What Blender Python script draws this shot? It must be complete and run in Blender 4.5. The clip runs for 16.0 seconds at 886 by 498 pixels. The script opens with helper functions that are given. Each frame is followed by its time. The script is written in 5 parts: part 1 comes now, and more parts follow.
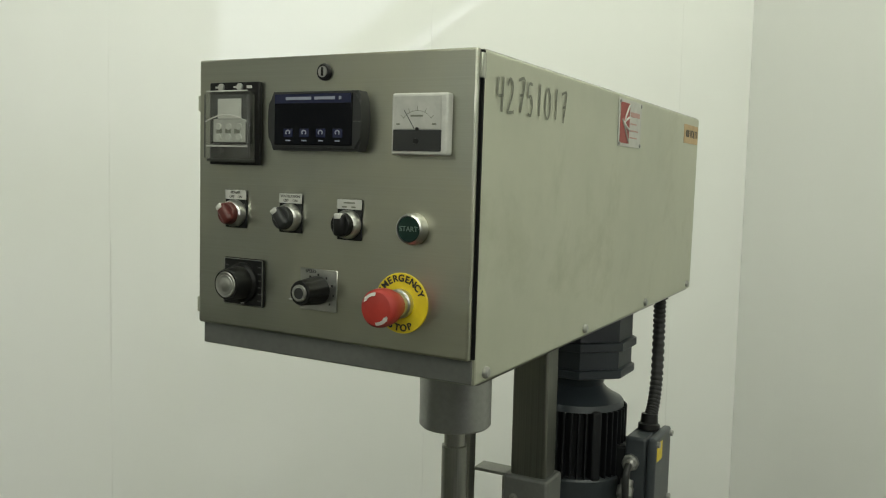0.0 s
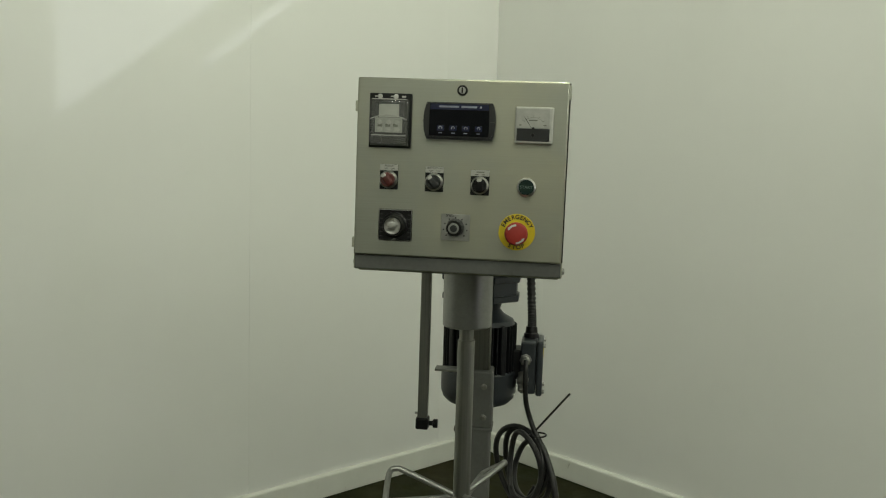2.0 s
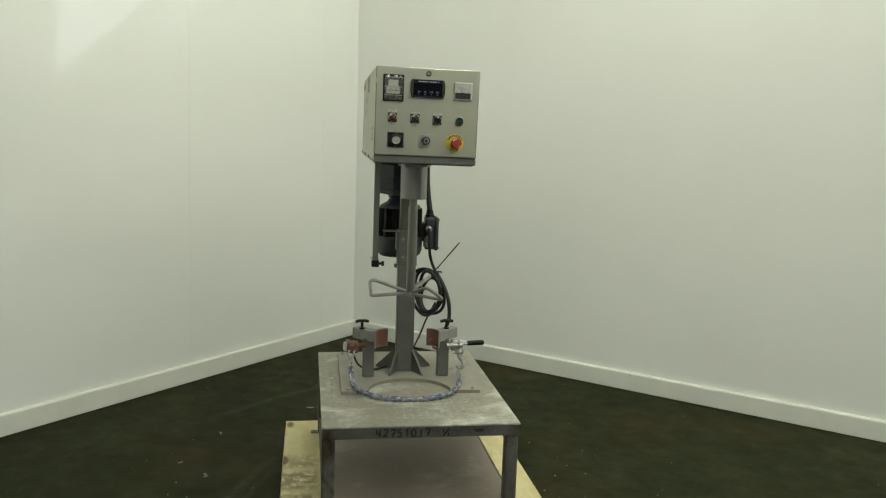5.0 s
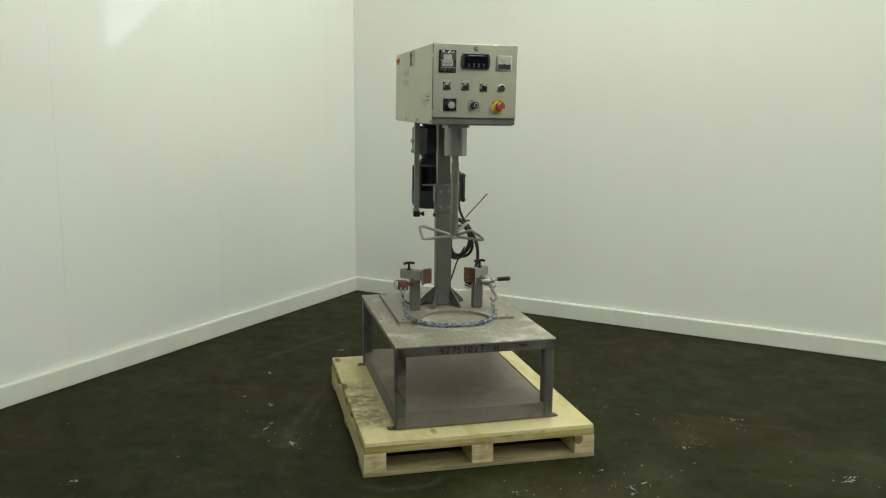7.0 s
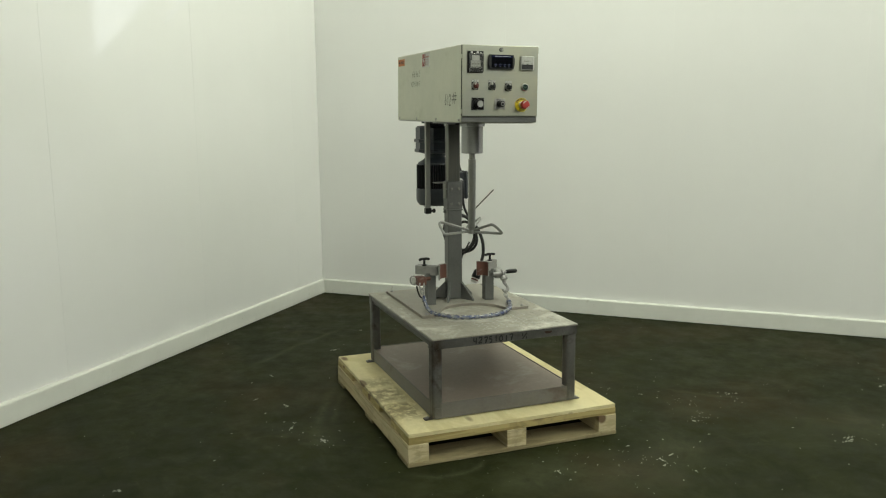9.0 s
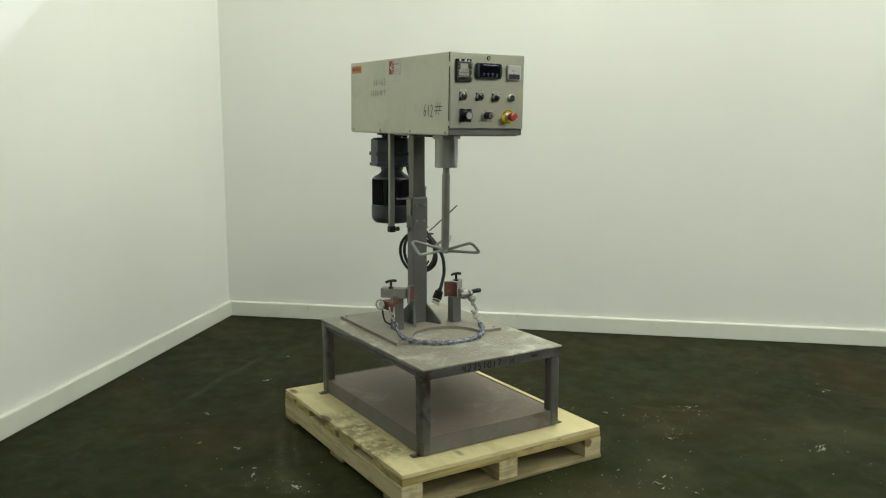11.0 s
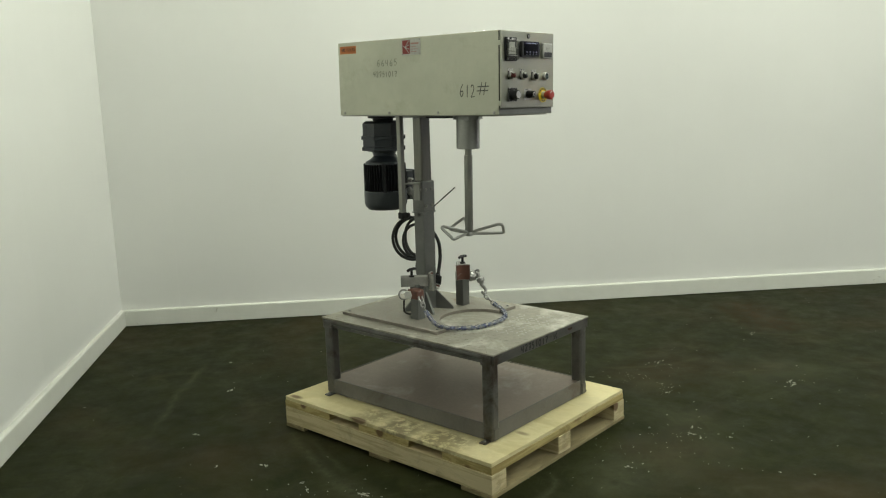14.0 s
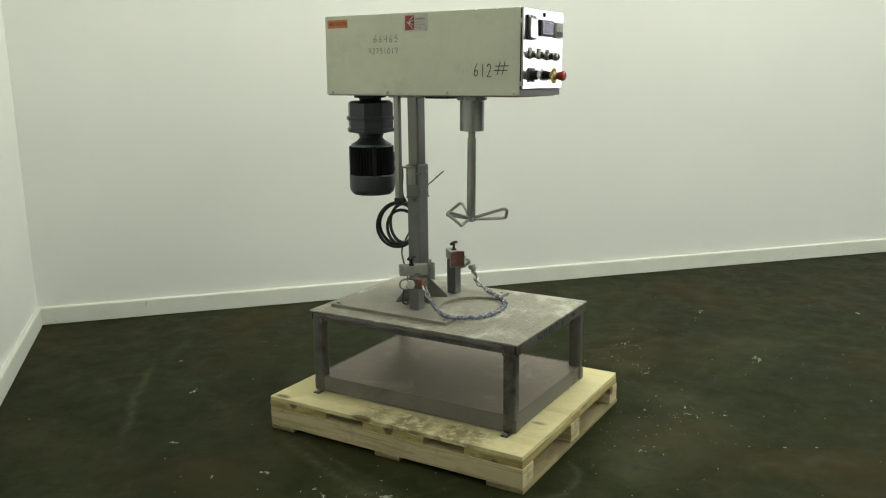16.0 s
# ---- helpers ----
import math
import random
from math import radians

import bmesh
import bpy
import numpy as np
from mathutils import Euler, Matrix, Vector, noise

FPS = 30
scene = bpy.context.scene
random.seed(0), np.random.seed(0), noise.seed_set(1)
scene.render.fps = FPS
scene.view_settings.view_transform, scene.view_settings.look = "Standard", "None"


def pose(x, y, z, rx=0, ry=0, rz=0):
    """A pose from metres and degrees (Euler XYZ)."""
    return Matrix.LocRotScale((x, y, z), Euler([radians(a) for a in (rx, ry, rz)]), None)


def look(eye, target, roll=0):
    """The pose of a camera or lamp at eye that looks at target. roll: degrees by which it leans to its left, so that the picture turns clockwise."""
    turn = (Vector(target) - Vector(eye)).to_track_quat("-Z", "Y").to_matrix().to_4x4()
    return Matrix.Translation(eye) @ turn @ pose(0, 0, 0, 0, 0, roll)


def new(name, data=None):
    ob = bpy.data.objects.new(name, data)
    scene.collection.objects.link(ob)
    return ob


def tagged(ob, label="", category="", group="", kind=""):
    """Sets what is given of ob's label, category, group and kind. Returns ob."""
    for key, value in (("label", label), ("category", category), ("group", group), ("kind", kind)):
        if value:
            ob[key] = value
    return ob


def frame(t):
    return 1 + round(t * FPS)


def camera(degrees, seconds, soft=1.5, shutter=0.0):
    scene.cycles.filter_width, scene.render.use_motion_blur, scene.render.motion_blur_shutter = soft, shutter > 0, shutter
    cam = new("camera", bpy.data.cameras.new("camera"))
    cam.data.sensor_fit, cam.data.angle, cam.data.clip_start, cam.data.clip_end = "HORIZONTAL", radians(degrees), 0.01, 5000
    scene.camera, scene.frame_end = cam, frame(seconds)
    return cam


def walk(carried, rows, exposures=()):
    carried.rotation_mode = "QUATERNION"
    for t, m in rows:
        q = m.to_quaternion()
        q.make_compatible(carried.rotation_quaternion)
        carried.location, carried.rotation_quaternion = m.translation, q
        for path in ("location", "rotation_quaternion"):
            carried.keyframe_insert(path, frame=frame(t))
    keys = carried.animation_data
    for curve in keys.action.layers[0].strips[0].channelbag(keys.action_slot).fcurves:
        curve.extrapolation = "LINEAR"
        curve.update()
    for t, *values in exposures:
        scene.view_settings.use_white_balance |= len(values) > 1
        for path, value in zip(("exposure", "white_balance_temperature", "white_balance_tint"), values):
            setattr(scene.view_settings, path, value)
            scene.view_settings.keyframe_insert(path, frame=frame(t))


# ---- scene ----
cam = camera(55.8, 16.0, soft=1.15)
PATH = [
    (0, (0.56, -0.72, 1.647), (-0.43, 1.011, 1.486), 1.3),
    (0.5, (0.457, -0.884, 1.649), (-0.364, 0.936, 1.526), 1.9),
    (1, (0.403, -1.061, 1.65), (-0.277, 0.815, 1.517), 2.3),
    (1.5, (0.274, -1.23, 1.632), (-0.204, 0.707, 1.492), 1.4),
    (2, (0.168, -1.424, 1.617), (-0.089, 0.551, 1.44), 1.5),
    (2.5, (0.125, -1.691, 1.598), (-0.051, 0.291, 1.397), 2.6),
    (3, (0.045, -1.948, 1.585), (0.003, 0.041, 1.377), 2.4),
    (3.5, (-0.019, -2.246, 1.576), (-0.003, -0.259, 1.344), 1.9),
    (4, (-0.03, -2.512, 1.56), (-0.002, -0.535, 1.256), 1.8),
    (4.5, (-0.133, -2.746, 1.557), (0.011, -0.769, 1.286), 2.1),
    (7, (-0.811, -3.464, 1.519), (-0.425, -1.53, 1.185), 0.4),
    (7.5, (-0.912, -3.572, 1.524), (-0.507, -1.647, 1.162), 0.0),
    (8, (-1.061, -3.607, 1.526), (-0.601, -1.693, 1.172), 1.0),
    (8.5, (-1.286, -3.564, 1.527), (-0.728, -1.673, 1.192), -1.4),
    (9, (-1.406, -3.441, 1.503), (-0.781, -1.57, 1.176), -0.5),
    (9.5, (-1.482, -3.311, 1.51), (-0.777, -1.463, 1.215), -0.6),
    (12, (-2.223, -2.722, 1.523), (-1.113, -1.096, 1.176), 0.0),
    (12.5, (-2.416, -2.596, 1.528), (-1.248, -1.013, 1.165), -0.7),
    (13, (-2.5, -2.43, 1.518), (-1.267, -0.898, 1.152), -0.5),
    (13.5, (-2.605, -2.281, 1.522), (-1.272, -0.835, 1.162), 0.3),
    (14, (-2.764, -2.131, 1.541), (-1.335, -0.78, 1.176), -1.7),
    (14.5, (-2.834, -1.922, 1.534), (-1.37, -0.605, 1.186), -1.2),
    (15, (-2.856, -1.755, 1.534), (-1.324, -0.525, 1.162), 0.1),
    (15.5, (-2.951, -1.593, 1.541), (-1.329, -0.496, 1.135), -1.2),
    (16, (-3.033, -1.533, 1.548), (-1.399, -0.457, 1.132), -0.7),
]
walk(cam, [(t, look(eye, target, roll)) for t, eye, target, roll in PATH], exposures=[(0, -0.13, 6450, 11), (0.5, -0.27, 6500, 11), (1, -0.40, 6540, 10), (1.5, -0.52, 6580, 9), (2, -0.56, 6650, 8), (2.5, -0.56, 6690, 8), (3, -0.56, 6690, 8), (3.5, -0.44, 6660, 9), (4, -0.36, 6640, 10), (4.5, -0.24, 6600, 10), (7, -0.02, 6480, 11), (8, 0.04, 6460, 12), (15, 0.09, 6440, 12), (16, 0.15, 6440, 12)])

# ---- world and light ----
world = bpy.data.worlds.new("world")
scene.world = world
world.use_nodes = True
world.node_tree.nodes["Background"].inputs[0].default_value = (0.8, 0.85, 0.8, 1)
world.node_tree.nodes["Background"].inputs[1].default_value = 0.02
LIGHT = (0.955, 1.0, 0.835)
CEILING = 4.5


def lamp_row(azimuth, offset, start, length, watts, colour=LIGHT):
    """A row of bare ceiling tubes; offset: how far it passes beside the machine."""
    u = Vector((math.cos(radians(azimuth)), math.sin(radians(azimuth)), 0))
    n = Vector((u.y, -u.x, 0))
    mid = Vector((0, 0.5, 4.3)) + n * offset + u * (start + length / 2)
    for tilt in (-58, 58):
        data = bpy.data.lights.new("lamp_row", "AREA")
        data.shape, data.size, data.size_y, data.energy, data.color = "RECTANGLE", length, 0.14, watts / 2, colour
        new("lamp_row", data).matrix_world = pose(*mid, 0, 0, azimuth) @ pose(0, 0, 0, tilt, 0, 0)


# tubes across the booth, and two rows along it
lamp_row(-130.3, -0.4, -1.85, 2.5, 92)
lamp_row(-130.3, -2.8, -1.8, 6.0, 90)
lamp_row(-130.3, -5.5, -1.8, 6.0, 94)
lamp_row(-130.3, -10.0, -1.7, 9.0, 172, (0.955, 1.0, 0.90))
lamp_row(-40.3, 2.4, 1.0, 8.1, 136)
lamp_row(-40.3, 7.6, 1.6, 7.5, 105, (0.955, 1.0, 0.90))


# hazy sun that comes in through slots added in the right-hand wall
data = bpy.data.lights.new("sun", "SUN")
data.energy, data.angle, data.color = 0.70, radians(0.5), (0.84, 0.88, 1.0)
new("sun", data).matrix_world = pose(0, 0, 0, 0, 0, -39.9) @ look((1.0, 1.0, 0.80), (0, 0, 0))


# ---- materials ----
def nodes_of(name):
    m = bpy.data.materials.new(name)
    m.use_nodes = True
    nt = m.node_tree
    return m, nt, nt.nodes["Principled BSDF"]


def noise_node(nt, scale, detail=4.0, rough=0.55, stretch=None, distort=0.0):
    tc = nt.nodes.new("ShaderNodeTexCoord")
    n = nt.nodes.new("ShaderNodeTexNoise")
    n.inputs["Scale"].default_value = scale
    n.inputs["Detail"].default_value = detail
    n.inputs["Roughness"].default_value = rough
    n.inputs["Distortion"].default_value = distort
    if stretch:
        mp = nt.nodes.new("ShaderNodeMapping")
        mp.inputs["Scale"].default_value = stretch
        nt.links.new(tc.outputs["Object"], mp.inputs["Vector"])
        nt.links.new(mp.outputs["Vector"], n.inputs["Vector"])
    else:
        nt.links.new(tc.outputs["Object"], n.inputs["Vector"])
    return n.outputs["Fac"]


def ramp_node(nt, fac, stops):
    r = nt.nodes.new("ShaderNodeValToRGB")
    el = r.color_ramp.elements
    while len(el) < len(stops):
        el.new(0.5)
    for e, (p, c) in zip(el, stops):
        e.position = p
        e.color = (c[0], c[1], c[2], 1) if isinstance(c, tuple) else (c, c, c, 1)
    nt.links.new(fac, r.inputs["Fac"])
    return r.outputs["Color"]


def mix_node(nt, fac, a, b):
    m = nt.nodes.new("ShaderNodeMix")
    m.data_type = "RGBA"
    for key, v in ((0, fac), (6, a), (7, b)):
        if isinstance(v, (int, float)):
            m.inputs[key].default_value = v
        elif isinstance(v, tuple):
            m.inputs[key].default_value = (v[0], v[1], v[2], 1)
        else:
            nt.links.new(v, m.inputs[key])
    return m.outputs[2]


def bump_node(nt, bsdf, height, strength, distance):
    b = nt.nodes.new("ShaderNodeBump")
    b.inputs["Strength"].default_value = strength
    b.inputs["Distance"].default_value = distance
    nt.links.new(height, b.inputs["Height"])
    nt.links.new(b.outputs["Normal"], bsdf.inputs["Normal"])


def surface(name, dark, light, metal=0.0, rough=(0.4, 0.6), scale=6.0, fine=90.0, stretch=None, bump=0.15, depth=0.001,
            stain=None, stain_scale=3.0, stain_at=(0.58, 0.72), coat=0.0, grit=0.4):
    """Two scales of variation in colour, gloss and relief, and if wanted a stain colour."""
    m, nt, b = nodes_of(name)
    big = noise_node(nt, scale, 5, 0.6)
    small = noise_node(nt, fine, 3, 0.6, stretch)
    col = ramp_node(nt, big, [(0.3, dark), (0.7, light)])
    mid = tuple(0.5 * (p + q) for p, q in zip(dark, light))
    fine_col = ramp_node(nt, small, [(0.25, tuple(c * 0.78 for c in mid)), (0.75, tuple(min(1.0, c * 1.15) for c in mid))])
    col = mix_node(nt, grit, col, fine_col)
    if stain:
        mask = ramp_node(nt, noise_node(nt, stain_scale, 6, 0.65, None, 0.4), [(stain_at[0], 0.0), (stain_at[1], 1.0)])
        col = mix_node(nt, mask, col, stain)
    nt.links.new(col, b.inputs["Base Color"])
    nt.links.new(ramp_node(nt, big, [(0.3, rough[0]), (0.7, rough[1])]), b.inputs["Roughness"])
    b.inputs["Metallic"].default_value = metal
    b.inputs["Coat Weight"].default_value = coat
    if bump:
        bump_node(nt, b, small, bump, depth)
    return m


def brushed(name, dark, light, rough=(0.3, 0.42), grain=(1.2, 1.2, 260.0), blotch=(0.50, 0.47, 0.33), aniso=0.0, coat=0.0):
    m, nt, b = nodes_of(name)
    grain_f = noise_node(nt, 3.0, 3, 0.6, grain)
    big = noise_node(nt, 5.0, 4, 0.6, None, 0.3)
    col = ramp_node(nt, grain_f, [(0.3, dark), (0.7, light)])
    col = mix_node(nt, ramp_node(nt, big, [(0.46, 0.0), (0.78, 0.62)]), col, blotch)
    nt.links.new(col, b.inputs["Base Color"])
    nt.links.new(ramp_node(nt, big, [(0.3, rough[0]), (0.75, rough[1])]), b.inputs["Roughness"])
    b.inputs["Metallic"].default_value = 1.0
    bump_node(nt, b, grain_f, 0.05 if not aniso else 0.012, 0.0006)
    if aniso:
        # the polish runs across the sheet, so reflections spread up and down
        tan = nt.nodes.new("ShaderNodeTangent")
        tan.direction_type, tan.axis = "RADIAL", "Z"
        nt.links.new(tan.outputs[0], b.inputs["Tangent"])
        b.inputs["Anisotropic"].default_value = aniso
        b.inputs["Anisotropic Rotation"].default_value = 0.25
    b.inputs["Coat Weight"].default_value = coat
    b.inputs["Coat Roughness"].default_value = 0.05
    return m


def plain(name, colour, rough=0.5, metal=0.0, coat=0.0, shine=0.5):
    m, nt, b = nodes_of(name)
    n = noise_node(nt, 60.0, 3, 0.6)
    nt.links.new(ramp_node(nt, n, [(0.3, tuple(c * 0.88 for c in colour)), (0.7, tuple(min(1.0, c * 1.08) for c in colour))]), b.inputs["Base Color"])
    b.inputs["Roughness"].default_value = rough
    b.inputs["Metallic"].default_value = metal
    b.inputs["Coat Weight"].default_value = coat
    b.inputs["Specular IOR Level"].default_value = shine
    return m


def clear(name, tint, gloss_rough=0.06, see=0.85):
    """Thin clear plastic: mostly transparent with a glossy skin."""
    m, nt, b = nodes_of(name)
    nt.nodes.remove(b)
    tr, gl, mx = nt.nodes.new("ShaderNodeBsdfTransparent"), nt.nodes.new("ShaderNodeBsdfGlossy"), nt.nodes.new("ShaderNodeMixShader")
    tr.inputs[0].default_value = (*tint, 1)
    gl.inputs[0].default_value = (0.9, 0.9, 0.9, 1)
    gl.inputs["Roughness"].default_value = gloss_rough
    mx.inputs[0].default_value = 1 - see
    nt.links.new(tr.outputs[0], mx.inputs[1])
    nt.links.new(gl.outputs[0], mx.inputs[2])
    nt.links.new(mx.outputs[0], nt.nodes["Material Output"].inputs["Surface"])
    return m


def sleeve_material():
    m, nt, b = nodes_of("chain_sleeve_plastic")
    n = noise_node(nt, 55.0, 3, 0.6, None, 0.6)
    nt.links.new(ramp_node(nt, n, [(0.40, (0.085, 0.105, 0.22)), (0.54, (0.24, 0.265, 0.36)), (0.66, (0.55, 0.565, 0.60))]), b.inputs["Base Color"])
    b.inputs["Roughness"].default_value = 0.22
    nt.links.new(ramp_node(nt, n, [(0.4, 0.75), (0.66, 0.40)]), b.inputs["Alpha"])
    bump_node(nt, b, n, 0.5, 0.003)
    return m


def wood_material(name, dark, light, along, dirt=0.0, deck=False):
    """Sawn softwood with grain along one axis, knots and grey-brown dirt."""
    m, nt, b = nodes_of(name)
    st = [26.0, 26.0, 26.0]
    st[along] = 1.3
    st[1 - along] = 4.0
    grain = noise_node(nt, 2.2, 5, 0.62, tuple(st), 0.35)
    big = noise_node(nt, 2.6, 3, 0.5)
    col = ramp_node(nt, grain, [(0.30, tuple(c * 0.92 for c in dark)), (0.44, dark), (0.54, light), (0.8, tuple(c * 0.84 for c in light))])
    col = mix_node(nt, ramp_node(nt, big, [(0.48, 0.0), (0.74, 0.30)]), col, tuple(c * k for c, k in zip(light, (0.78, 0.68, 0.50))))
    rnd = nt.nodes.new("ShaderNodeObjectInfo").outputs["Random"]
    col = mix_node(nt, ramp_node(nt, rnd, [(0.0, 0.0), (1.0, 0.35)]), col, tuple(c * 0.8 for c in light))
    knot_st = [7.0, 7.0, 7.0]
    knot_st[along] = 3.0
    tc, mp, vo = nt.nodes.new("ShaderNodeTexCoord"), nt.nodes.new("ShaderNodeMapping"), nt.nodes.new("ShaderNodeTexVoronoi")
    mp.inputs["Scale"].default_value = knot_st
    nt.links.new(tc.outputs["Object"], mp.inputs["Vector"])
    nt.links.new(mp.outputs["Vector"], vo.inputs["Vector"])
    vo.inputs["Scale"].default_value = 1.0
    col = mix_node(nt, ramp_node(nt, vo.outputs["Distance"], [(0.12, 0.9), (0.19, 0.0)]), col, (0.12, 0.065, 0.028))
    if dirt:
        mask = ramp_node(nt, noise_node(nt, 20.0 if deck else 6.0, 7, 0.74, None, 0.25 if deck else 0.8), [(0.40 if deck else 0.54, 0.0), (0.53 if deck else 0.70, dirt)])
        if deck:
            # trodden mud lies in one strip along the open edge of the deck
            sep = nt.nodes.new("ShaderNodeSeparateXYZ")
            nt.links.new(tc.outputs["Object"], sep.inputs[0])
            for axis, stops in (("X", [(0.0, 1.0), (0.115, 1.0), (0.16, 0.08)]), ("Y", [(0.0, 0.1), (0.12, 0.15), (0.19, 0.9), (0.29, 1.0), (0.33, 0.35), (0.37, 0.95), (0.47, 1.0), (0.51, 0.25), (0.55, 0.8), (0.60, 0.7), (0.66, 0.1), (0.80, 0.05)])):
                rng = nt.nodes.new("ShaderNodeMapRange")
                rng.inputs["From Min"].default_value, rng.inputs["From Max"].default_value = (-0.51, 0.51) if axis == "X" else (-0.62, 0.62)
                nt.links.new(sep.outputs[axis], rng.inputs["Value"])
                mul = nt.nodes.new("ShaderNodeMath")
                mul.operation = "MULTIPLY"
                nt.links.new(mask, mul.inputs[0])
                nt.links.new(ramp_node(nt, rng.outputs["Result"], stops), mul.inputs[1])
                mask = mul.outputs[0]
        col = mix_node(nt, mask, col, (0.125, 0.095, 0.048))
    nt.links.new(col, b.inputs["Base Color"])
    b.inputs["Roughness"].default_value = 0.72
    bump_node(nt, b, grain, 0.25, 0.0012)
    return m


def floor_material():
    m, nt, b = nodes_of("floor_sealed_concrete")
    big = noise_node(nt, 0.9, 6, 0.62, None, 0.5)
    mid = noise_node(nt, 7.0, 6, 0.68)
    fine = noise_node(nt, 120.0, 3, 0.6)
    col = ramp_node(nt, big, [(0.30, (0.0138, 0.0165, 0.0060)), (0.52, (0.0206, 0.0240, 0.0088)), (0.72, (0.031, 0.0350, 0.0138))])
    col = mix_node(nt, 0.3, col, ramp_node(nt, mid, [(0.3, (0.0100, 0.0118, 0.0042)), (0.7, (0.034, 0.0385, 0.0160))]))

    def wisps(scale, warp, width, amount, patch):
        """Thin wandering scuff lines, only in patches."""
        ridge = nt.nodes.new("ShaderNodeMath")
        ridge.operation = "ABSOLUTE"
        sub = nt.nodes.new("ShaderNodeMath")
        sub.operation = "SUBTRACT"
        sub.inputs[1].default_value = 0.5
        nt.links.new(noise_node(nt, scale, 3, 0.5, (1.0, 1.5, 1.0), warp), sub.inputs[0])
        nt.links.new(sub.outputs[0], ridge.inputs[0])
        mul = nt.nodes.new("ShaderNodeMath")
        mul.operation = "MULTIPLY"
        nt.links.new(ramp_node(nt, ridge.outputs[0], [(0.0, amount), (width, 0.0)]), mul.inputs[0])
        nt.links.new(ramp_node(nt, noise_node(nt, patch, 4, 0.7), [(0.50, 0.0), (0.66, 1.0)]), mul.inputs[1])
        return mul.outputs[0]

    col = mix_node(nt, wisps(0.9, 1.2, 0.022, 0.40, 2.2), col, (0.075, 0.078, 0.045))
    col = mix_node(nt, wisps(2.3, 2.0, 0.018, 0.28, 3.4), col, (0.064, 0.067, 0.038))
    cloud = ramp_node(nt, noise_node(nt, 1.7, 7, 0.78, None, 1.2), [(0.50, 0.0), (0.72, 0.60)])
    col = mix_node(nt, cloud, col, (0.048, 0.051, 0.028))
    damp = ramp_node(nt, noise_node(nt, 4.2, 8, 0.74, None, 0.6), [(0.42, 0.55), (0.56, 0.0)])
    col = mix_node(nt, damp, col, (0.0105, 0.0125, 0.0050))

    def maths(op, a, v):
        n = nt.nodes.new("ShaderNodeMath")
        n.operation = op
        for key, w in ((0, a), (1, v)):
            if isinstance(w, (int, float)):
                n.inputs[key].default_value = w
            elif w is not None:
                nt.links.new(w, n.inputs[key])
        return n.outputs[0]

    place = nt.nodes.new("ShaderNodeNewGeometry").outputs["Position"]
    ragged = noise_node(nt, 14.0, 5, 0.75)
    wander = maths("MULTIPLY", maths("SUBTRACT", noise_node(nt, 5.0, 4, 0.65), 0.5), 0.10)

    def scuff(cx, cy, radius, a0, a1, width, amount):
        """A ragged mark along part of a circle; a disc when radius is 0."""
        off = nt.nodes.new("ShaderNodeVectorMath")
        off.operation = "SUBTRACT"
        off.inputs[1].default_value = (cx, cy, 0)
        nt.links.new(place, off.inputs[0])
        size = nt.nodes.new("ShaderNodeVectorMath")
        size.operation = "LENGTH"
        nt.links.new(off.outputs[0], size.inputs[0])
        far = maths("ABSOLUTE", maths("ADD", maths("SUBTRACT", size.outputs["Value"], radius), wander), None)
        mask = ramp_node(nt, maths("DIVIDE", far, width), [(0.0, amount), (0.35, amount * 0.6), (1.0, 0.0)])
        if radius:
            sep = nt.nodes.new("ShaderNodeSeparateXYZ")
            nt.links.new(off.outputs[0], sep.inputs[0])
            ang = maths("ARCTAN2", sep.outputs["Y"], sep.outputs["X"])
            mid, half = radians((a0 + a1) / 2), radians(abs(a1 - a0) / 2)
            turn = maths("ABSOLUTE", maths("SUBTRACT", maths("FLOORED_MODULO", maths("ADD", ang, 3 * math.pi - mid), 2 * math.pi), math.pi), None)
            mask = maths("MULTIPLY", mask, ramp_node(nt, maths("DIVIDE", turn, half), [(0.6, 1.0), (1.0, 0.0)]))
        return maths("MULTIPLY", mask, ramp_node(nt, ragged, [(0.36, 0.08), (0.62, 1.0)]))

    SCUFFS = ((1.257, 0.015, 2.052, 150, 177, 0.050, 0.75), (1.257, 0.015, 1.985, 152, 170, 0.030, 0.5), (3.24, -2.034, 5.496, 129, 141, 0.035, 0.7),
              (-0.344, -0.09, 0.235, -140, -30, 0.030, 0.7), (1.782, 0.762, 0.804, -150, -100, 0.030, 0.6), (3.447, 0.418, 1.262, -164, -142, 0.030, 0.45),
              (0.10, -0.48, 0, 0, 0, 0.24, 0.6), (0.38, -0.54, 0, 0, 0, 0.28, 0.65), (-0.10, -0.50, 0, 0, 0, 0.16, 0.4), (0.72, -0.42, 0, 0, 0, 0.22, 0.5),
              (1.65, -0.45, 0, 0, 0, 0.35, 0.45), (-0.78, 0.30, 0, 0, 0, 0.14, 0.55), (1.05, -0.02, 0, 0, 0, 0.14, 0.7))
    for cx, cy, radius, a0, a1, width, amount in SCUFFS:
        col = mix_node(nt, scuff(cx, cy, radius, a0, a1, width, amount), col, (0.074, 0.077, 0.046))
    col = mix_node(nt, scuff(4.498, -1.33, 2.317, 130, 153, 0.30, 0.9), col, (0.050, 0.030, 0.013))
    col = mix_node(nt, scuff(1.25, 0.0, 0, 0, 0, 0.45, 0.5), col, (0.045, 0.030, 0.014))
    rust = ramp_node(nt, noise_node(nt, 1.1, 4, 0.6), [(0.50, 0.0), (0.70, 0.55)])
    col = mix_node(nt, rust, col, (0.042, 0.030, 0.0135))
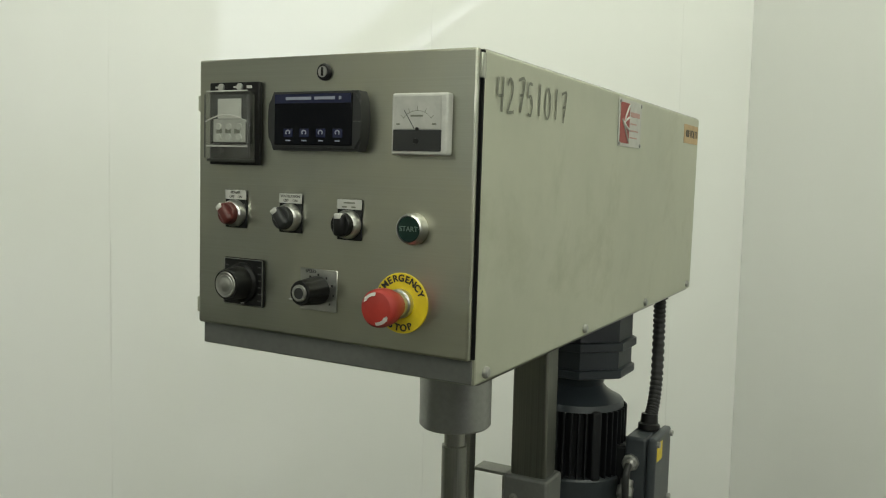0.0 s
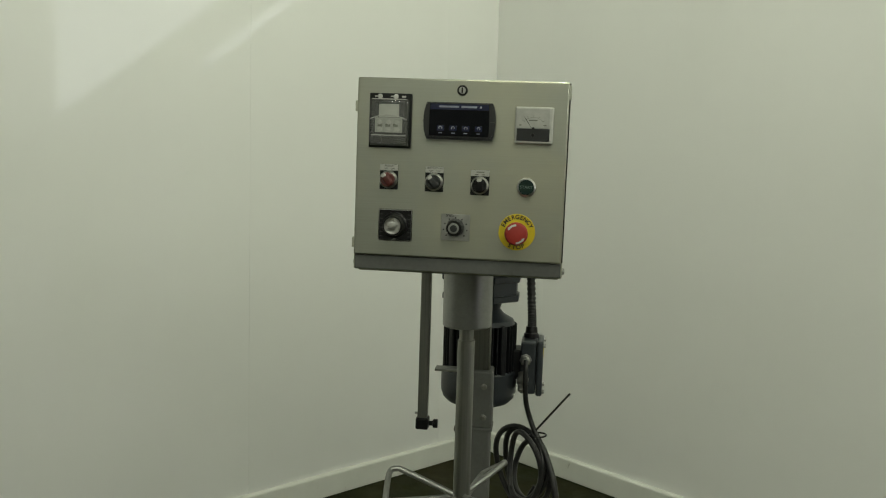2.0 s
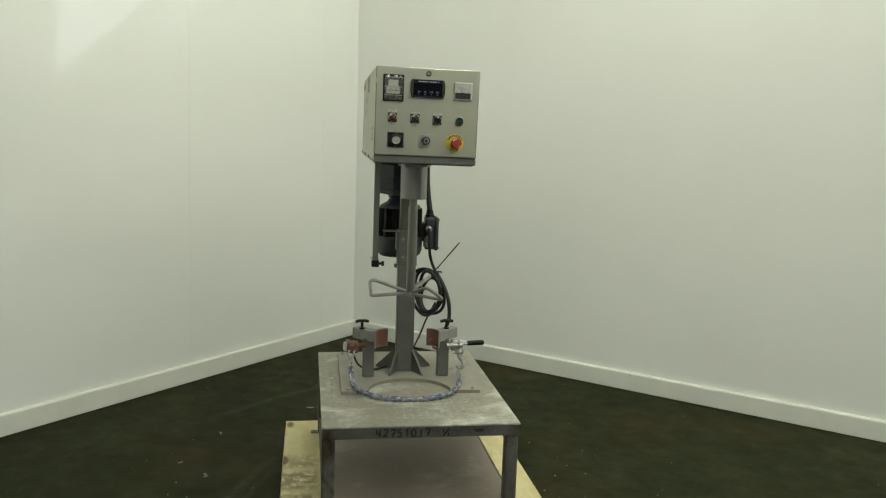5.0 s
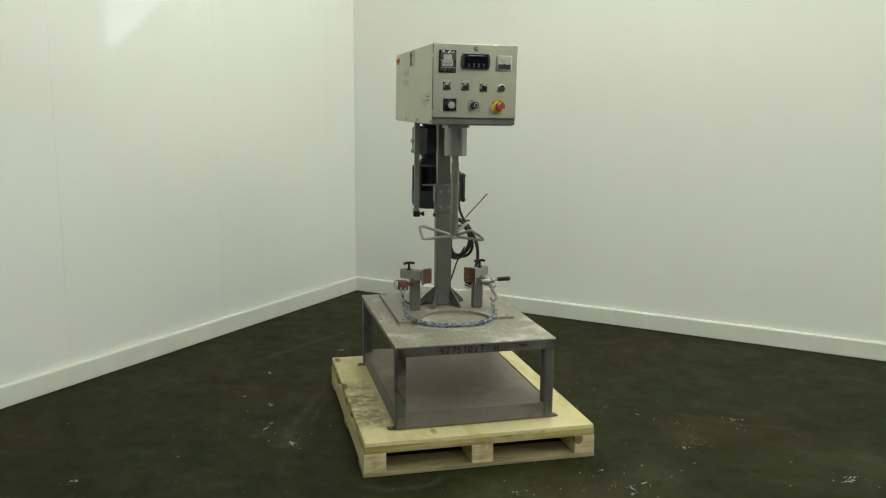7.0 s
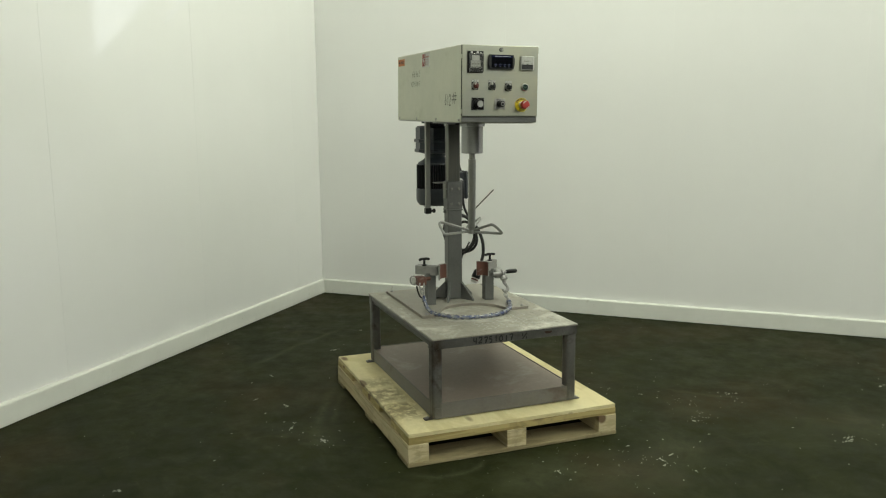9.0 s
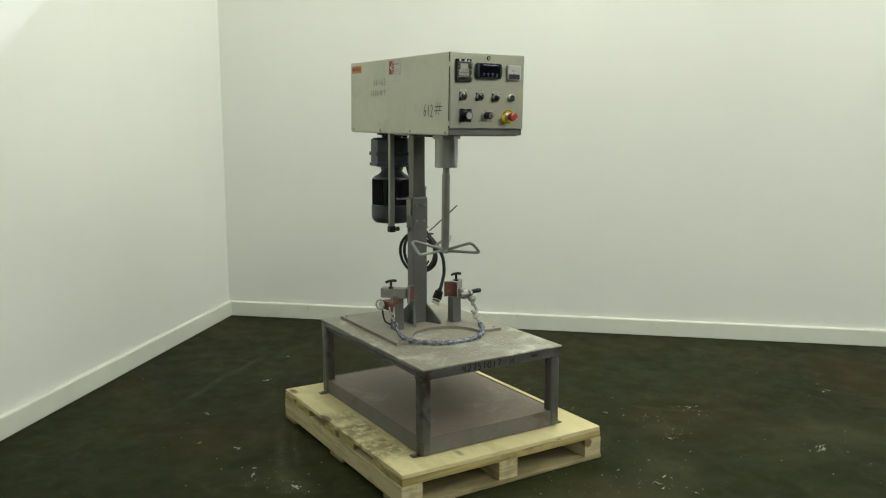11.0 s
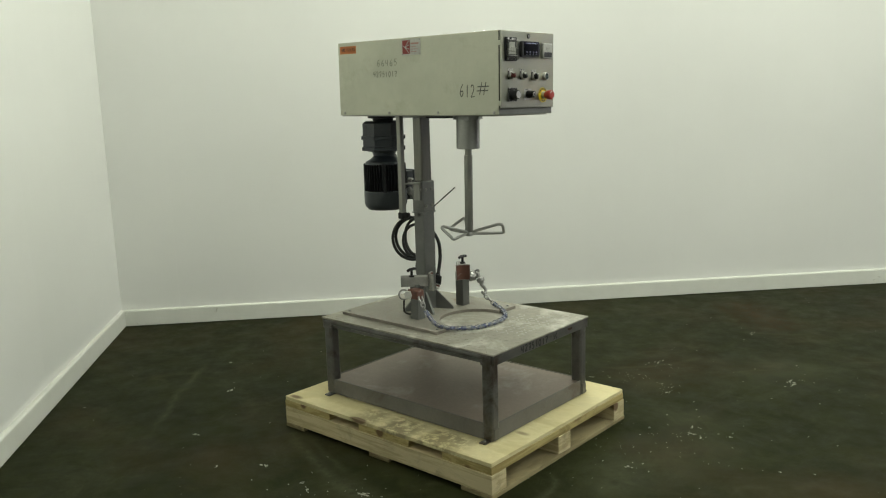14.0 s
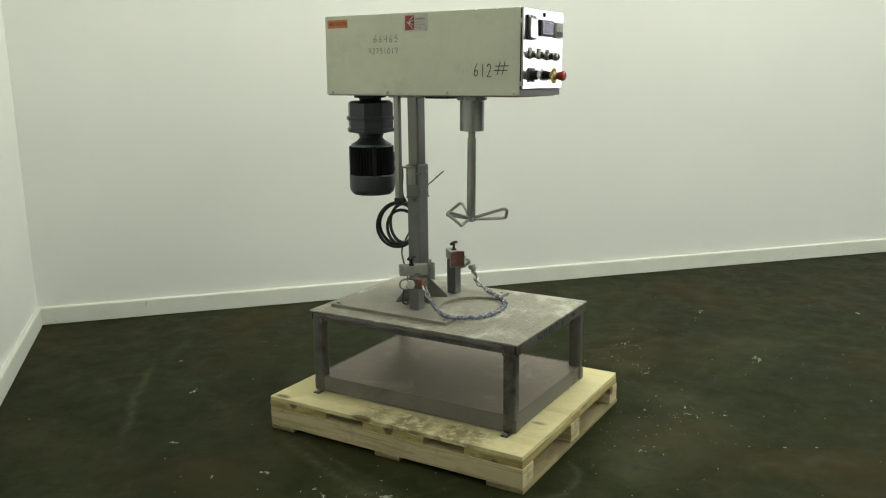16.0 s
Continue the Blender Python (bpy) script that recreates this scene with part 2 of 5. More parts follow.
    nt.links.new(col, b.inputs["Base Color"])
    nt.links.new(ramp_node(nt, mid, [(0.3, 0.42), (0.7, 0.68)]), b.inputs["Roughness"])
    b.inputs["Specular IOR Level"].default_value = 0.05
    bump_node(nt, b, fine, 0.12, 0.002)
    return m


def wall_material(name, light, dark):
    m, nt, b = nodes_of(name)
    big = noise_node(nt, 0.7, 5, 0.6)
    streak = noise_node(nt, 2.0, 4, 0.6, (3.0, 3.0, 0.25))
    fine = noise_node(nt, 60.0, 3, 0.6)
    col = ramp_node(nt, big, [(0.3, dark), (0.7, light)])
    col = mix_node(nt, 0.14, col, ramp_node(nt, streak, [(0.3, dark), (0.65, light)]))
    nt.links.new(col, b.inputs["Base Color"])
    b.inputs["Roughness"].default_value = 0.44
    bump_node(nt, b, fine, 0.04, 0.001)
    return m


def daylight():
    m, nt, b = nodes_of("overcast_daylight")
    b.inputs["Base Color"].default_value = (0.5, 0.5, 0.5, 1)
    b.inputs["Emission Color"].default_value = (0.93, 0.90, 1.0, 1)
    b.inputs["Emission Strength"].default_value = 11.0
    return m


M = {
    "wall": wall_material("wall_white_paint", (0.795, 0.80, 0.775), (0.755, 0.76, 0.735)),
    "base": surface("baseboard_white_paint", (0.665, 0.675, 0.62), (0.72, 0.73, 0.675), rough=(0.45, 0.55), fine=14, bump=0.02, grit=0.06, stain=(0.38, 0.37, 0.31), stain_scale=13.0, stain_at=(0.66, 0.74)),
    "ceiling": plain("ceiling_paint", (0.80, 0.80, 0.77), 0.8),
    "pale_hall": plain("pale_hall_wall", (0.80, 0.80, 0.755), 0.8),
    "hall": plain("grey_hall_wall", (0.50, 0.50, 0.465), 0.8),
    "floor": floor_material(),
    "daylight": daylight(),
    "chip": plain("white_paint_chip", (0.34, 0.34, 0.29), 0.7),
    "door": brushed("brushed_stainless_door", (0.352, 0.360, 0.302), (0.376, 0.384, 0.324), rough=(0.36, 0.41), blotch=(0.47, 0.445, 0.305), aniso=0.5, coat=1.0),
    "shell": surface("matt_stainless_sheet", (0.415, 0.425, 0.340), (0.50, 0.508, 0.415), metal=0.7, rough=(0.44, 0.54), scale=4.0, fine=30, bump=0.015, grit=0.12, stain=(0.345, 0.345, 0.255), stain_scale=5.0, stain_at=(0.54, 0.82)),
    "top": brushed("polished_stainless_top", (0.58, 0.58, 0.53), (0.64, 0.64, 0.58), rough=(0.05, 0.08)),
    "gasket": plain("black_gasket", (0.007, 0.007, 0.007), 0.8, shine=0.1),
    "chrome": plain("chrome", (0.62, 0.62, 0.60), 0.34, 1.0),
    "alu": plain("turned_aluminium", (0.44, 0.44, 0.415), 0.36, 1.0),
    "black": plain("black_plastic", (0.007, 0.007, 0.007), 0.36, shine=0.28),
    "black_rubber": plain("black_rubber", (0.016, 0.016, 0.016), 0.6),
    "charcoal": plain("charcoal_plastic", (0.026, 0.027, 0.027), 0.42, shine=0.35),
    "grey_plastic": plain("grey_plastic", (0.06, 0.06, 0.058), 0.5),
    "navy": plain("navy_screen", (0.0015, 0.002, 0.004), 0.2, shine=0.15),
    "navy_band": plain("navy_band", (0.006, 0.009, 0.040), 0.25),
    "pale_print": plain("pale_print", (0.26, 0.28, 0.36), 0.5),
    "green_print": plain("pale_green_print", (0.13, 0.19, 0.16), 0.5),
    "white": plain("white_plastic", (0.52, 0.52, 0.485), 0.45),
    "label": plain("white_label", (0.44, 0.44, 0.405), 0.6),
    "ink": plain("black_ink", (0.018, 0.018, 0.018), 0.6),
    "side_ink": plain("worn_marker", (0.05, 0.05, 0.042), 0.6),
    "faint_ink": plain("faded_marker", (0.16, 0.165, 0.13), 0.6),
    "red": plain("red_plastic", (0.34, 0.028, 0.019), 0.48),
    "dark_red": plain("dark_red_plastic", (0.098, 0.022, 0.018), 0.4),
    "green": plain("green_plastic", (0.004, 0.020, 0.015), 0.45, shine=0.3),
    "yellow": plain("yellow_plastic", (0.66, 0.50, 0.016), 0.5),
    "pale_orange": plain("faded_orange_sticker", (0.42, 0.29, 0.15), 0.6),
    "orange": plain("orange_sticker", (0.50, 0.16, 0.04), 0.6),
    "pale_red": plain("pale_red_print", (0.38, 0.22, 0.19), 0.6),
    "logo_red": plain("red_print", (0.26, 0.045, 0.036), 0.6),
    "clear": clear("clear_cover", (0.92, 0.93, 0.91), 0.10, 0.87),
    "steel": surface("grey_painted_steel", (0.110, 0.114, 0.106), (0.182, 0.186, 0.174), metal=0.5, rough=(0.40, 0.55), scale=7, fine=140, bump=0.06),
    "tube": brushed("drawn_steel_tube", (0.21, 0.214, 0.195), (0.28, 0.282, 0.258), rough=(0.40, 0.48), grain=(150.0, 150.0, 0.8), blotch=(0.36, 0.35, 0.28)),
    "dark_tube": brushed("dark_mill_scale_tube", (0.135, 0.138, 0.122), (0.185, 0.188, 0.168), rough=(0.34, 0.44), grain=(150.0, 150.0, 0.8), blotch=(0.23, 0.22, 0.175)),
    "housing": surface("grey_bearing_housing", (0.27, 0.275, 0.26), (0.33, 0.335, 0.318), metal=0.75, rough=(0.32, 0.42), scale=5, fine=120, bump=0.04),
    "table": surface("worn_steel_frame", (0.078, 0.077, 0.071), (0.205, 0.201, 0.186), metal=0.5, rough=(0.30, 0.52), scale=11, fine=110, bump=0.15, stain=(0.055, 0.040, 0.028), stain_scale=7.0, stain_at=(0.52, 0.68)),
    "shelf_rail": surface("worn_shelf_rail", (0.112, 0.107, 0.098), (0.222, 0.212, 0.195), metal=0.3, rough=(0.42, 0.62), scale=6, fine=90, bump=0.1, stain=(0.10, 0.066, 0.048), stain_scale=5.0, stain_at=(0.58, 0.76)),
    "plate": surface("worn_tread_plate", (0.195, 0.183, 0.145), (0.39, 0.377, 0.315), metal=0.15, rough=(0.42, 0.65), scale=16, fine=46, bump=0.4, depth=0.002, grit=0.55, stain=(0.58, 0.57, 0.51), stain_scale=5.0, stain_at=(0.50, 0.68)),
    "cut_edge": surface("rusty_cut_edge", (0.15, 0.132, 0.108), (0.27, 0.245, 0.205), rough=(0.6, 0.8), scale=20, fine=120, bump=0.2),
    "base_plate": surface("grey_flame_cut_plate", (0.22, 0.205, 0.170), (0.38, 0.366, 0.315), metal=0.15, rough=(0.45, 0.65), scale=9, fine=80, bump=0.15, stain=(0.17, 0.105, 0.065), stain_scale=8.0, stain_at=(0.60, 0.76)),
    "arm": surface("worn_light_grey_paint", (0.20, 0.20, 0.185), (0.37, 0.365, 0.34), metal=0.2, rough=(0.4, 0.6), scale=22, fine=140, bump=0.1, stain=(0.16, 0.10, 0.07), stain_scale=16.0, stain_at=(0.60, 0.72)),
    "lug": surface("worn_bright_lug", (0.34, 0.335, 0.30), (0.50, 0.495, 0.45), metal=0.4, rough=(0.36, 0.48), scale=20),
    "shelf": surface("rusty_grey_shelf", (0.190, 0.153, 0.128), (0.335, 0.283, 0.243), metal=0.35, rough=(0.38, 0.52), scale=3.5, fine=60, bump=0.1, stain=(0.46, 0.43, 0.41), stain_scale=3.0, stain_at=(0.56, 0.78)),
    "rust": surface("rust_red_paint", (0.072, 0.028, 0.018), (0.150, 0.060, 0.040), rough=(0.55, 0.75), scale=30, fine=160, bump=0.2, stain=(0.30, 0.27, 0.24), stain_scale=24.0, stain_at=(0.6, 0.72)),
    "old_rust": surface("dark_brown_rust", (0.030, 0.014, 0.010), (0.066, 0.030, 0.020), rough=(0.6, 0.8), scale=40, fine=160, bump=0.2),
    "galv": surface("galvanised_steel", (0.24, 0.24, 0.228), (0.42, 0.42, 0.40), metal=0.8, rough=(0.28, 0.45), scale=40, fine=200, bump=0.08),
    "motor": surface("blue_grey_motor_paint", (0.016, 0.021, 0.026), (0.031, 0.039, 0.046), rough=(0.30, 0.44), scale=8, fine=180, bump=0.08),
    "motor_dark": plain("dark_motor_fins", (0.0085, 0.0095, 0.0108), 0.5, shine=0.3),
    "motor_light": surface("grey_fan_cover", (0.026, 0.031, 0.036), (0.044, 0.051, 0.057), rough=(0.32, 0.45), scale=8, fine=180, bump=0.06),
    "sleeve": sleeve_material(),
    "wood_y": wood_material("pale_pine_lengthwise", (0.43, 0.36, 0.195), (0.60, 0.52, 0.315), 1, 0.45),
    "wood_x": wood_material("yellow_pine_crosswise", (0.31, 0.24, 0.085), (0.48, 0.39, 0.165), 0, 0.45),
    # bottom boards: real dirt, with the shade under the deck darkened into the pine
    "wood_low": wood_material("dirty_shaded_pine_bottom_boards", (0.20, 0.16, 0.08), (0.34, 0.285, 0.155), 0, 0.75),
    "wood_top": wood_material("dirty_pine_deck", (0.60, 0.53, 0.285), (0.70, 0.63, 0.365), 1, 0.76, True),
    "cable": plain("black_cable", (0.013, 0.013, 0.013), 0.42),
}


# ---- building helpers ----
ORIGIN = {}


def thing(name, origin, label, category, rz=0.0, ry=0.0, group="", kind="", rx=0.0, shift=(0.0, 0.0)):
    """A top-level Empty at its base; its parts are modelled in place and turned with it."""
    ob = new(name)
    ob.empty_display_size = 0.1
    ob.matrix_world = pose(origin[0] + shift[0], origin[1] + shift[1], origin[2], rx, ry, rz)
    ORIGIN[ob.name] = Vector(origin)
    return tagged(ob, label, category, group, kind)


def finish(bm, name, mat, smooth=35):
    bmesh.ops.recalc_face_normals(bm, faces=bm.faces)
    # broad faces between narrow bevels stay flat, so that they mirror as a flat sheet
    area = [f.calc_area() for f in bm.faces]
    bm.faces.index_update()
    flat = []
    for f in bm.faces:
        near = [area[g.index] for e in f.edges for g in e.link_faces if g is not f]
        if near and area[f.index] > 4.0 * sum(near) / len(near):
            flat.append(f.index)
    me = bpy.data.meshes.new(name)
    bm.to_mesh(me)
    bm.free()
    if smooth:
        me.shade_smooth()
        me.set_sharp_from_angle(angle=radians(smooth))
        for i in flat:
            me.polygons[i].use_smooth = False
    me.materials.append(M[mat])
    return me


def part(name, bm, mat, parent, label="", smooth=35, kind=""):
    root = parent if parent.parent is None else parent.parent
    o = ORIGIN.get(root.name, Vector((0, 0, 0)))
    for v in bm.verts:
        v.co -= o
    ob = new(name, finish(bm, name, mat, smooth))
    ob.parent = parent
    return tagged(ob, label, kind=kind)


def box(bm, x0, x1, y0, y1, z0, z1, bevel=0.0, segs=2, m=None):
    made = bmesh.ops.create_cube(bm, size=1.0)["verts"]
    for v in made:
        v.co = Vector(((x0 + x1) / 2 + v.co.x * (x1 - x0), (y0 + y1) / 2 + v.co.y * (y1 - y0), (z0 + z1) / 2 + v.co.z * (z1 - z0)))
    if bevel:
        edges = list({e for v in made for e in v.link_edges})
        out = bmesh.ops.bevel(bm, geom=edges, offset=bevel, segments=segs, affect="EDGES", profile=0.5)
        made = list({v for f in out["faces"] for v in f.verts} | {v for v in made if v.is_valid})
    if m is not None:
        for v in made:
            v.co = m @ v.co
    return bm


def cyl(bm, p0, p1, r0, r1=None, seg=28, caps=True):
    p0, p1 = Vector(p0), Vector(p1)
    d = p1 - p0
    r1 = r0 if r1 is None else r1
    m = Matrix.Translation((p0 + p1) / 2) @ d.to_track_quat("Z", "Y").to_matrix().to_4x4()
    bmesh.ops.create_cone(bm, cap_ends=caps, segments=seg, radius1=r0, radius2=r1, depth=d.length, matrix=m)
    return bm


def lathe(bm, centre, axis, profile, seg=32):
    """A turned body: profile is (distance along the axis, radius)."""
    c, q = Vector(centre), Vector(axis).normalized().to_track_quat("Z", "Y")
    rings = []
    for h, r in profile:
        rings.append([bm.verts.new(c + q @ Vector((r * math.cos(2 * math.pi * i / seg), r * math.sin(2 * math.pi * i / seg), h))) for i in range(seg)])
    for a, b in zip(rings, rings[1:]):
        for i in range(seg):
            bm.faces.new((a[i], a[(i + 1) % seg], b[(i + 1) % seg], b[i]))
    bm.faces.new(rings[0])
    bm.faces.new(rings[-1])
    return bm


def smooth_path(pts, n=8, closed=False):
    pts = [Vector(p) for p in pts]
    out, k = [], len(pts)
    for i in range(k if closed else k - 1):
        a, b, c, d = (pts[(i + j) % k] if closed else pts[min(max(i + j, 0), k - 1)] for j in (-1, 0, 1, 2))
        for s in range(n):
            t = s / n
            out.append(0.5 * ((2 * b) + (c - a) * t + (2 * a - 5 * b + 4 * c - d) * t * t + (3 * b - a - 3 * c + d) * t ** 3))
    if not closed:
        out.append(pts[-1])
    return out


def sweep(bm, pts, r, seg=10, closed=False, wave=None):
    """A round bar or hose along a path; wave(i) scales the radius."""
    k = len(pts)
    pts = [Vector(p) for p in pts]
    tang = [(pts[(i + 1) % k] - pts[i - 1] if closed else pts[min(i + 1, k - 1)] - pts[max(i - 1, 0)]).normalized() for i in range(k)]
    ref = tang[0].orthogonal().normalized()
    rings = []
    for i in range(k):
        if i:
            ref = tang[i - 1].rotation_difference(tang[i]) @ ref
        ref = (ref - tang[i] * ref.dot(tang[i])).normalized()
        side, rr = tang[i].cross(ref), r * (wave(i) if wave else 1.0)
        rings.append([bm.verts.new(pts[i] + rr * (ref * math.cos(2 * math.pi * j / seg) + side * math.sin(2 * math.pi * j / seg))) for j in range(seg)])
    pairs = list(zip(rings, rings[1:])) + ([(rings[-1], rings[0])] if closed else [])
    for a, b in pairs:
        off = 0
        if closed and a is rings[-1]:
            off = min(range(seg), key=lambda o: (a[0].co - b[o].co).length)
        for j in range(seg):
            bm.faces.new((a[j], a[(j + 1) % seg], b[(j + 1 + off) % seg], b[(j + off) % seg]))
    if not closed:
        bm.faces.new(rings[0])
        bm.faces.new(rings[-1])
    return bm


def slab(bm, outline, z0, z1):
    """A flat plate cut to an outline in x and y."""
    low = [bm.verts.new((x, y, z0)) for x, y in outline]
    top = [bm.verts.new((x, y, z1)) for x, y in outline]
    k = len(outline)
    bm.faces.new(low)
    bm.faces.new(top)
    for i in range(k):
        bm.faces.new((low[i], low[(i + 1) % k], top[(i + 1) % k], top[i]))
    return bm


def text_bm(words, size, at, right, up, depth=0.0006, bold=0.0):
    """Raised lettering in the built-in font; right and up span the surface."""
    cu = bpy.data.curves.new("lettering", "FONT")
    cu.body, cu.size, cu.align_x, cu.align_y, cu.extrude = words, size, "CENTER", "CENTER", depth / 2
    cu.offset = bold
    ob = bpy.data.objects.new("lettering", cu)
    me = ob.to_mesh()
    bm = bmesh.new()
    bm.from_mesh(me)
    ob.to_mesh_clear()
    bpy.data.objects.remove(ob)
    r, u = Vector(right).normalized(), Vector(up).normalized()
    m = Matrix((r, u, r.cross(u))).transposed().to_4x4()
    m.translation = Vector(at)
    bm.transform(m)
    return bm


STROKES = {
    "0": ["50 98 15 70 12 30 45 2 80 25 84 70 50 98"],
    "1": ["48 98 52 2"],
    "2": ["10 78 35 98 70 88 72 62 30 20 12 4 88 8"],
    "4": ["18 95 12 48 82 50", "74 98 70 2"],
    "5": ["80 96 28 94 24 58 60 62 80 36 58 6 18 8"],
    "6": ["70 98 30 62 16 26 44 2 78 20 68 46 24 36"],
    "7": ["8 92 88 96 46 2", "30 50 76 54"],
    "#": ["38 98 30 2", "70 98 62 2", "8 66 96 68", "4 34 92 36"],
    "/": ["78 98 24 2"],
    "f": ["16 98 20 50", "84 96 18 2", "78 44 82 2"],
    " ": [],
}


def marker(words, at, right, up, height, pitch, width, seed):
    """Hand-written strokes of a marker pen, a fraction of a millimetre proud of the sheet."""
    rnd, made = random.Random(seed), []
    r, u = Vector(right).normalized(), Vector(up).normalized()
    n = r.cross(u)
    for i, ch in enumerate(words):
        bm = bmesh.new()
        lift, lean = rnd.uniform(-0.06, 0.06) * height, rnd.uniform(-0.06, 0.12)
        for line in STROKES[ch]:
            v = [float(s) / 100 for s in line.split()]
            path = smooth_path([(px, py, 0) for px, py in zip(v[::2], v[1::2])], 4)
            pts = [Vector(at) + r * (i * pitch + pitch * 0.78 * (p.x + lean * p.y)) + u * (height * p.y + lift) + n * 0.0007 for p in path]
            rows = []
            for j, p in enumerate(pts):
                t = (pts[min(j + 1, len(pts) - 1)] - pts[max(j - 1, 0)]).normalized()
                w = n.cross(t) * width * rnd.uniform(0.38, 0.55)
                rows.append((bm.verts.new(p - w), bm.verts.new(p + w)))
            for a, b in zip(rows, rows[1:]):
                bm.faces.new((a[0], a[1], b[1], b[0]))
        made.append(bm)
    return made


def written(characters, mat, parent):
    for bm in characters:
        part("marker_digit", bm, mat, parent, "hand-written marker digit", smooth=0)


# ---- the room: a corner of two white panelled walls ----
CORNER, ROOM_TURN = (-0.178, 3.430), -40.4
ROOM = pose(CORNER[0], CORNER[1], 0, 0, 0, ROOM_TURN)
ROOM_WEST = ROOM @ pose(0, 0, 0, 0, 0, 1.1)  # the left wall is a little out of square
LONG, DEEP, HIGH = 42.0, 12.0, CEILING
BOOTH = 8.0  # length of the white wall beside the machine


def setting(name, bm, mat, label, m=ROOM, smooth=0):
    ob = new(name, finish(bm, name, mat, smooth))
    ob.matrix_world = m
    return tagged(ob, label, kind="structure")


setting("floor", box(bmesh.new(), -0.2, LONG + 0.2, -DEEP - 0.2, DEEP + 0.2, -0.15, 0.0), "floor", "dark green-brown sealed concrete floor with scuffs and paint flecks")
bm = box(bmesh.new(), -0.2, LONG + 0.2, -DEEP - 0.2, 0.14, HIGH, HIGH + 0.12)
# the gap left between these pieces is added to let the sun in
for x0, x1, y0, y1 in ((-0.2, 0.6, 0.14, 2.0), (5.0, LONG + 0.2, 0.14, 2.0), (-0.2, LONG + 0.2, 2.0, DEEP + 0.2)):
    box(bm, x0, x1, y0, y1, HIGH, HIGH + 0.12)
setting("ceiling", bm, "ceiling", "plain pale ceiling with an opening added for the sun behind the white wall")
wall_left = setting("wall_west", box(bmesh.new(), -0.12, -0.012, -DEEP, 0.12, 0.0, HIGH), "wall", "white painted panel wall with faint vertical joints", ROOM_WEST)
# two unseen slots added high up here throw hazy sun on the other wall
SUN_SLOTS = ((0.85, 1.94, 3.47, 3.62), (0.85, 2.54, 3.72, 4.36))


def pierced(bm, x0, x1, y0, y1, bevel=0.0):
    """Part of the north wall, with what of the added slots lies within it left open."""
    cuts = sorted({x0, x1} | {x for p in SUN_SLOTS for x in p[:2] if x0 < x < x1})
    for a, b in zip(cuts, cuts[1:]):
        z = 0.0
        for p in SUN_SLOTS:
            if p[0] <= a and b <= p[1]:
                box(bm, a, b, y0, y1, z, p[2], bevel, 1)
                z = p[3]
        box(bm, a, b, y0, y1, z, HIGH, bevel, 1)
    return bm


wall_right = setting("wall_north", pierced(bmesh.new(), -0.012, BOOTH, 0.012, 0.12), "wall", "white painted panel wall with faint vertical joints")
setting("wall_hall_west", box(bmesh.new(), -0.12, -0.0, 0.12, DEEP, 0.0, HIGH), "hall", "plain grey wall closing the hall")
setting("wall_hall_north", box(bmesh.new(), -0.12, LONG + 0.12, DEEP, DEEP + 0.12, 0.0, HIGH), "hall", "plain grey wall closing the hall")
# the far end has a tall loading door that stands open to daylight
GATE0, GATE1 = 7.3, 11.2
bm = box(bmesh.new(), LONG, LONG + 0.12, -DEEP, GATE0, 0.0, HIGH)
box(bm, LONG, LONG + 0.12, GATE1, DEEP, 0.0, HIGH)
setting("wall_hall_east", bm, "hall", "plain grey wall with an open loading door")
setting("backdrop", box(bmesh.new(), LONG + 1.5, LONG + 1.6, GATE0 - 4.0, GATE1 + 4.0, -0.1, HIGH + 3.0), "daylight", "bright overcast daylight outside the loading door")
# unseen wall, made pale so that it reflects more light into the cabinet door
setting("wall_hall_south", box(bmesh.new(), -0.12, LONG + 0.12, -DEEP - 0.12, -DEEP, 0.0, HIGH), "pale_hall", "plain unseen wall closing the hall, pale to brighten the cabinet door")

# baseboards with a sloped, rounded top edge
bm = bmesh.new()
prof = [(0, 0.003), (0.024, 0.003), (0.0255, 0.006), (0.0255, 0.106), (0.0235, 0.111), (0.018, 0.1145), (0.010, 0.116), (0, 0.116)]
ends = [[bm.verts.new((d, -d if y0 == 0 else y0, z)) for d, z in prof] for y0 in (0, -DEEP)]
for i in range(len(prof)):
    j = (i + 1) % len(prof)
    bm.faces.new((ends[0][i], ends[0][j], ends[1][j], ends[1][i]))
setting("baseboard_west", bm, "base", "white painted baseboard with scuffs along its foot", ROOM_WEST, 20)
bm = bmesh.new()
ends = [[bm.verts.new((d if x0 == 0 else x0, -d, z)) for d, z in prof] for x0 in (0, BOOTH)]
for i in range(len(prof)):
    j = (i + 1) % len(prof)
    bm.faces.new((ends[0][i], ends[0][j], ends[1][j], ends[1][i]))
setting("baseboard_north", bm, "base", "white painted baseboard with scuffs along its foot", smooth=20)

# ---- wooden pallet ----
BASE_TURN = 2.35
pallet = thing("wooden_pallet", (0.0, 0.444, 0.0), "pale new pine pallet with muddy footmarks under the steel table", "pallet", rz=BASE_TURN)
PX, PY0, PY1 = 0.508, -0.174, 1.062
for x0, x1 in ((-PX - 0.006, -0.419), (-0.049, 0.046), (0.42, PX + 0.004)):
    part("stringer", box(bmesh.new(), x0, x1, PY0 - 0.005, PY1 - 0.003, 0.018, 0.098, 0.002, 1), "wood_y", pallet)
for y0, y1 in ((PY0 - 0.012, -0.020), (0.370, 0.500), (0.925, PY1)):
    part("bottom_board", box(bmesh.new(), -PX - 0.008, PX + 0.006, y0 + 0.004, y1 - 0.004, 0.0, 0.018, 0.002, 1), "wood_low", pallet)
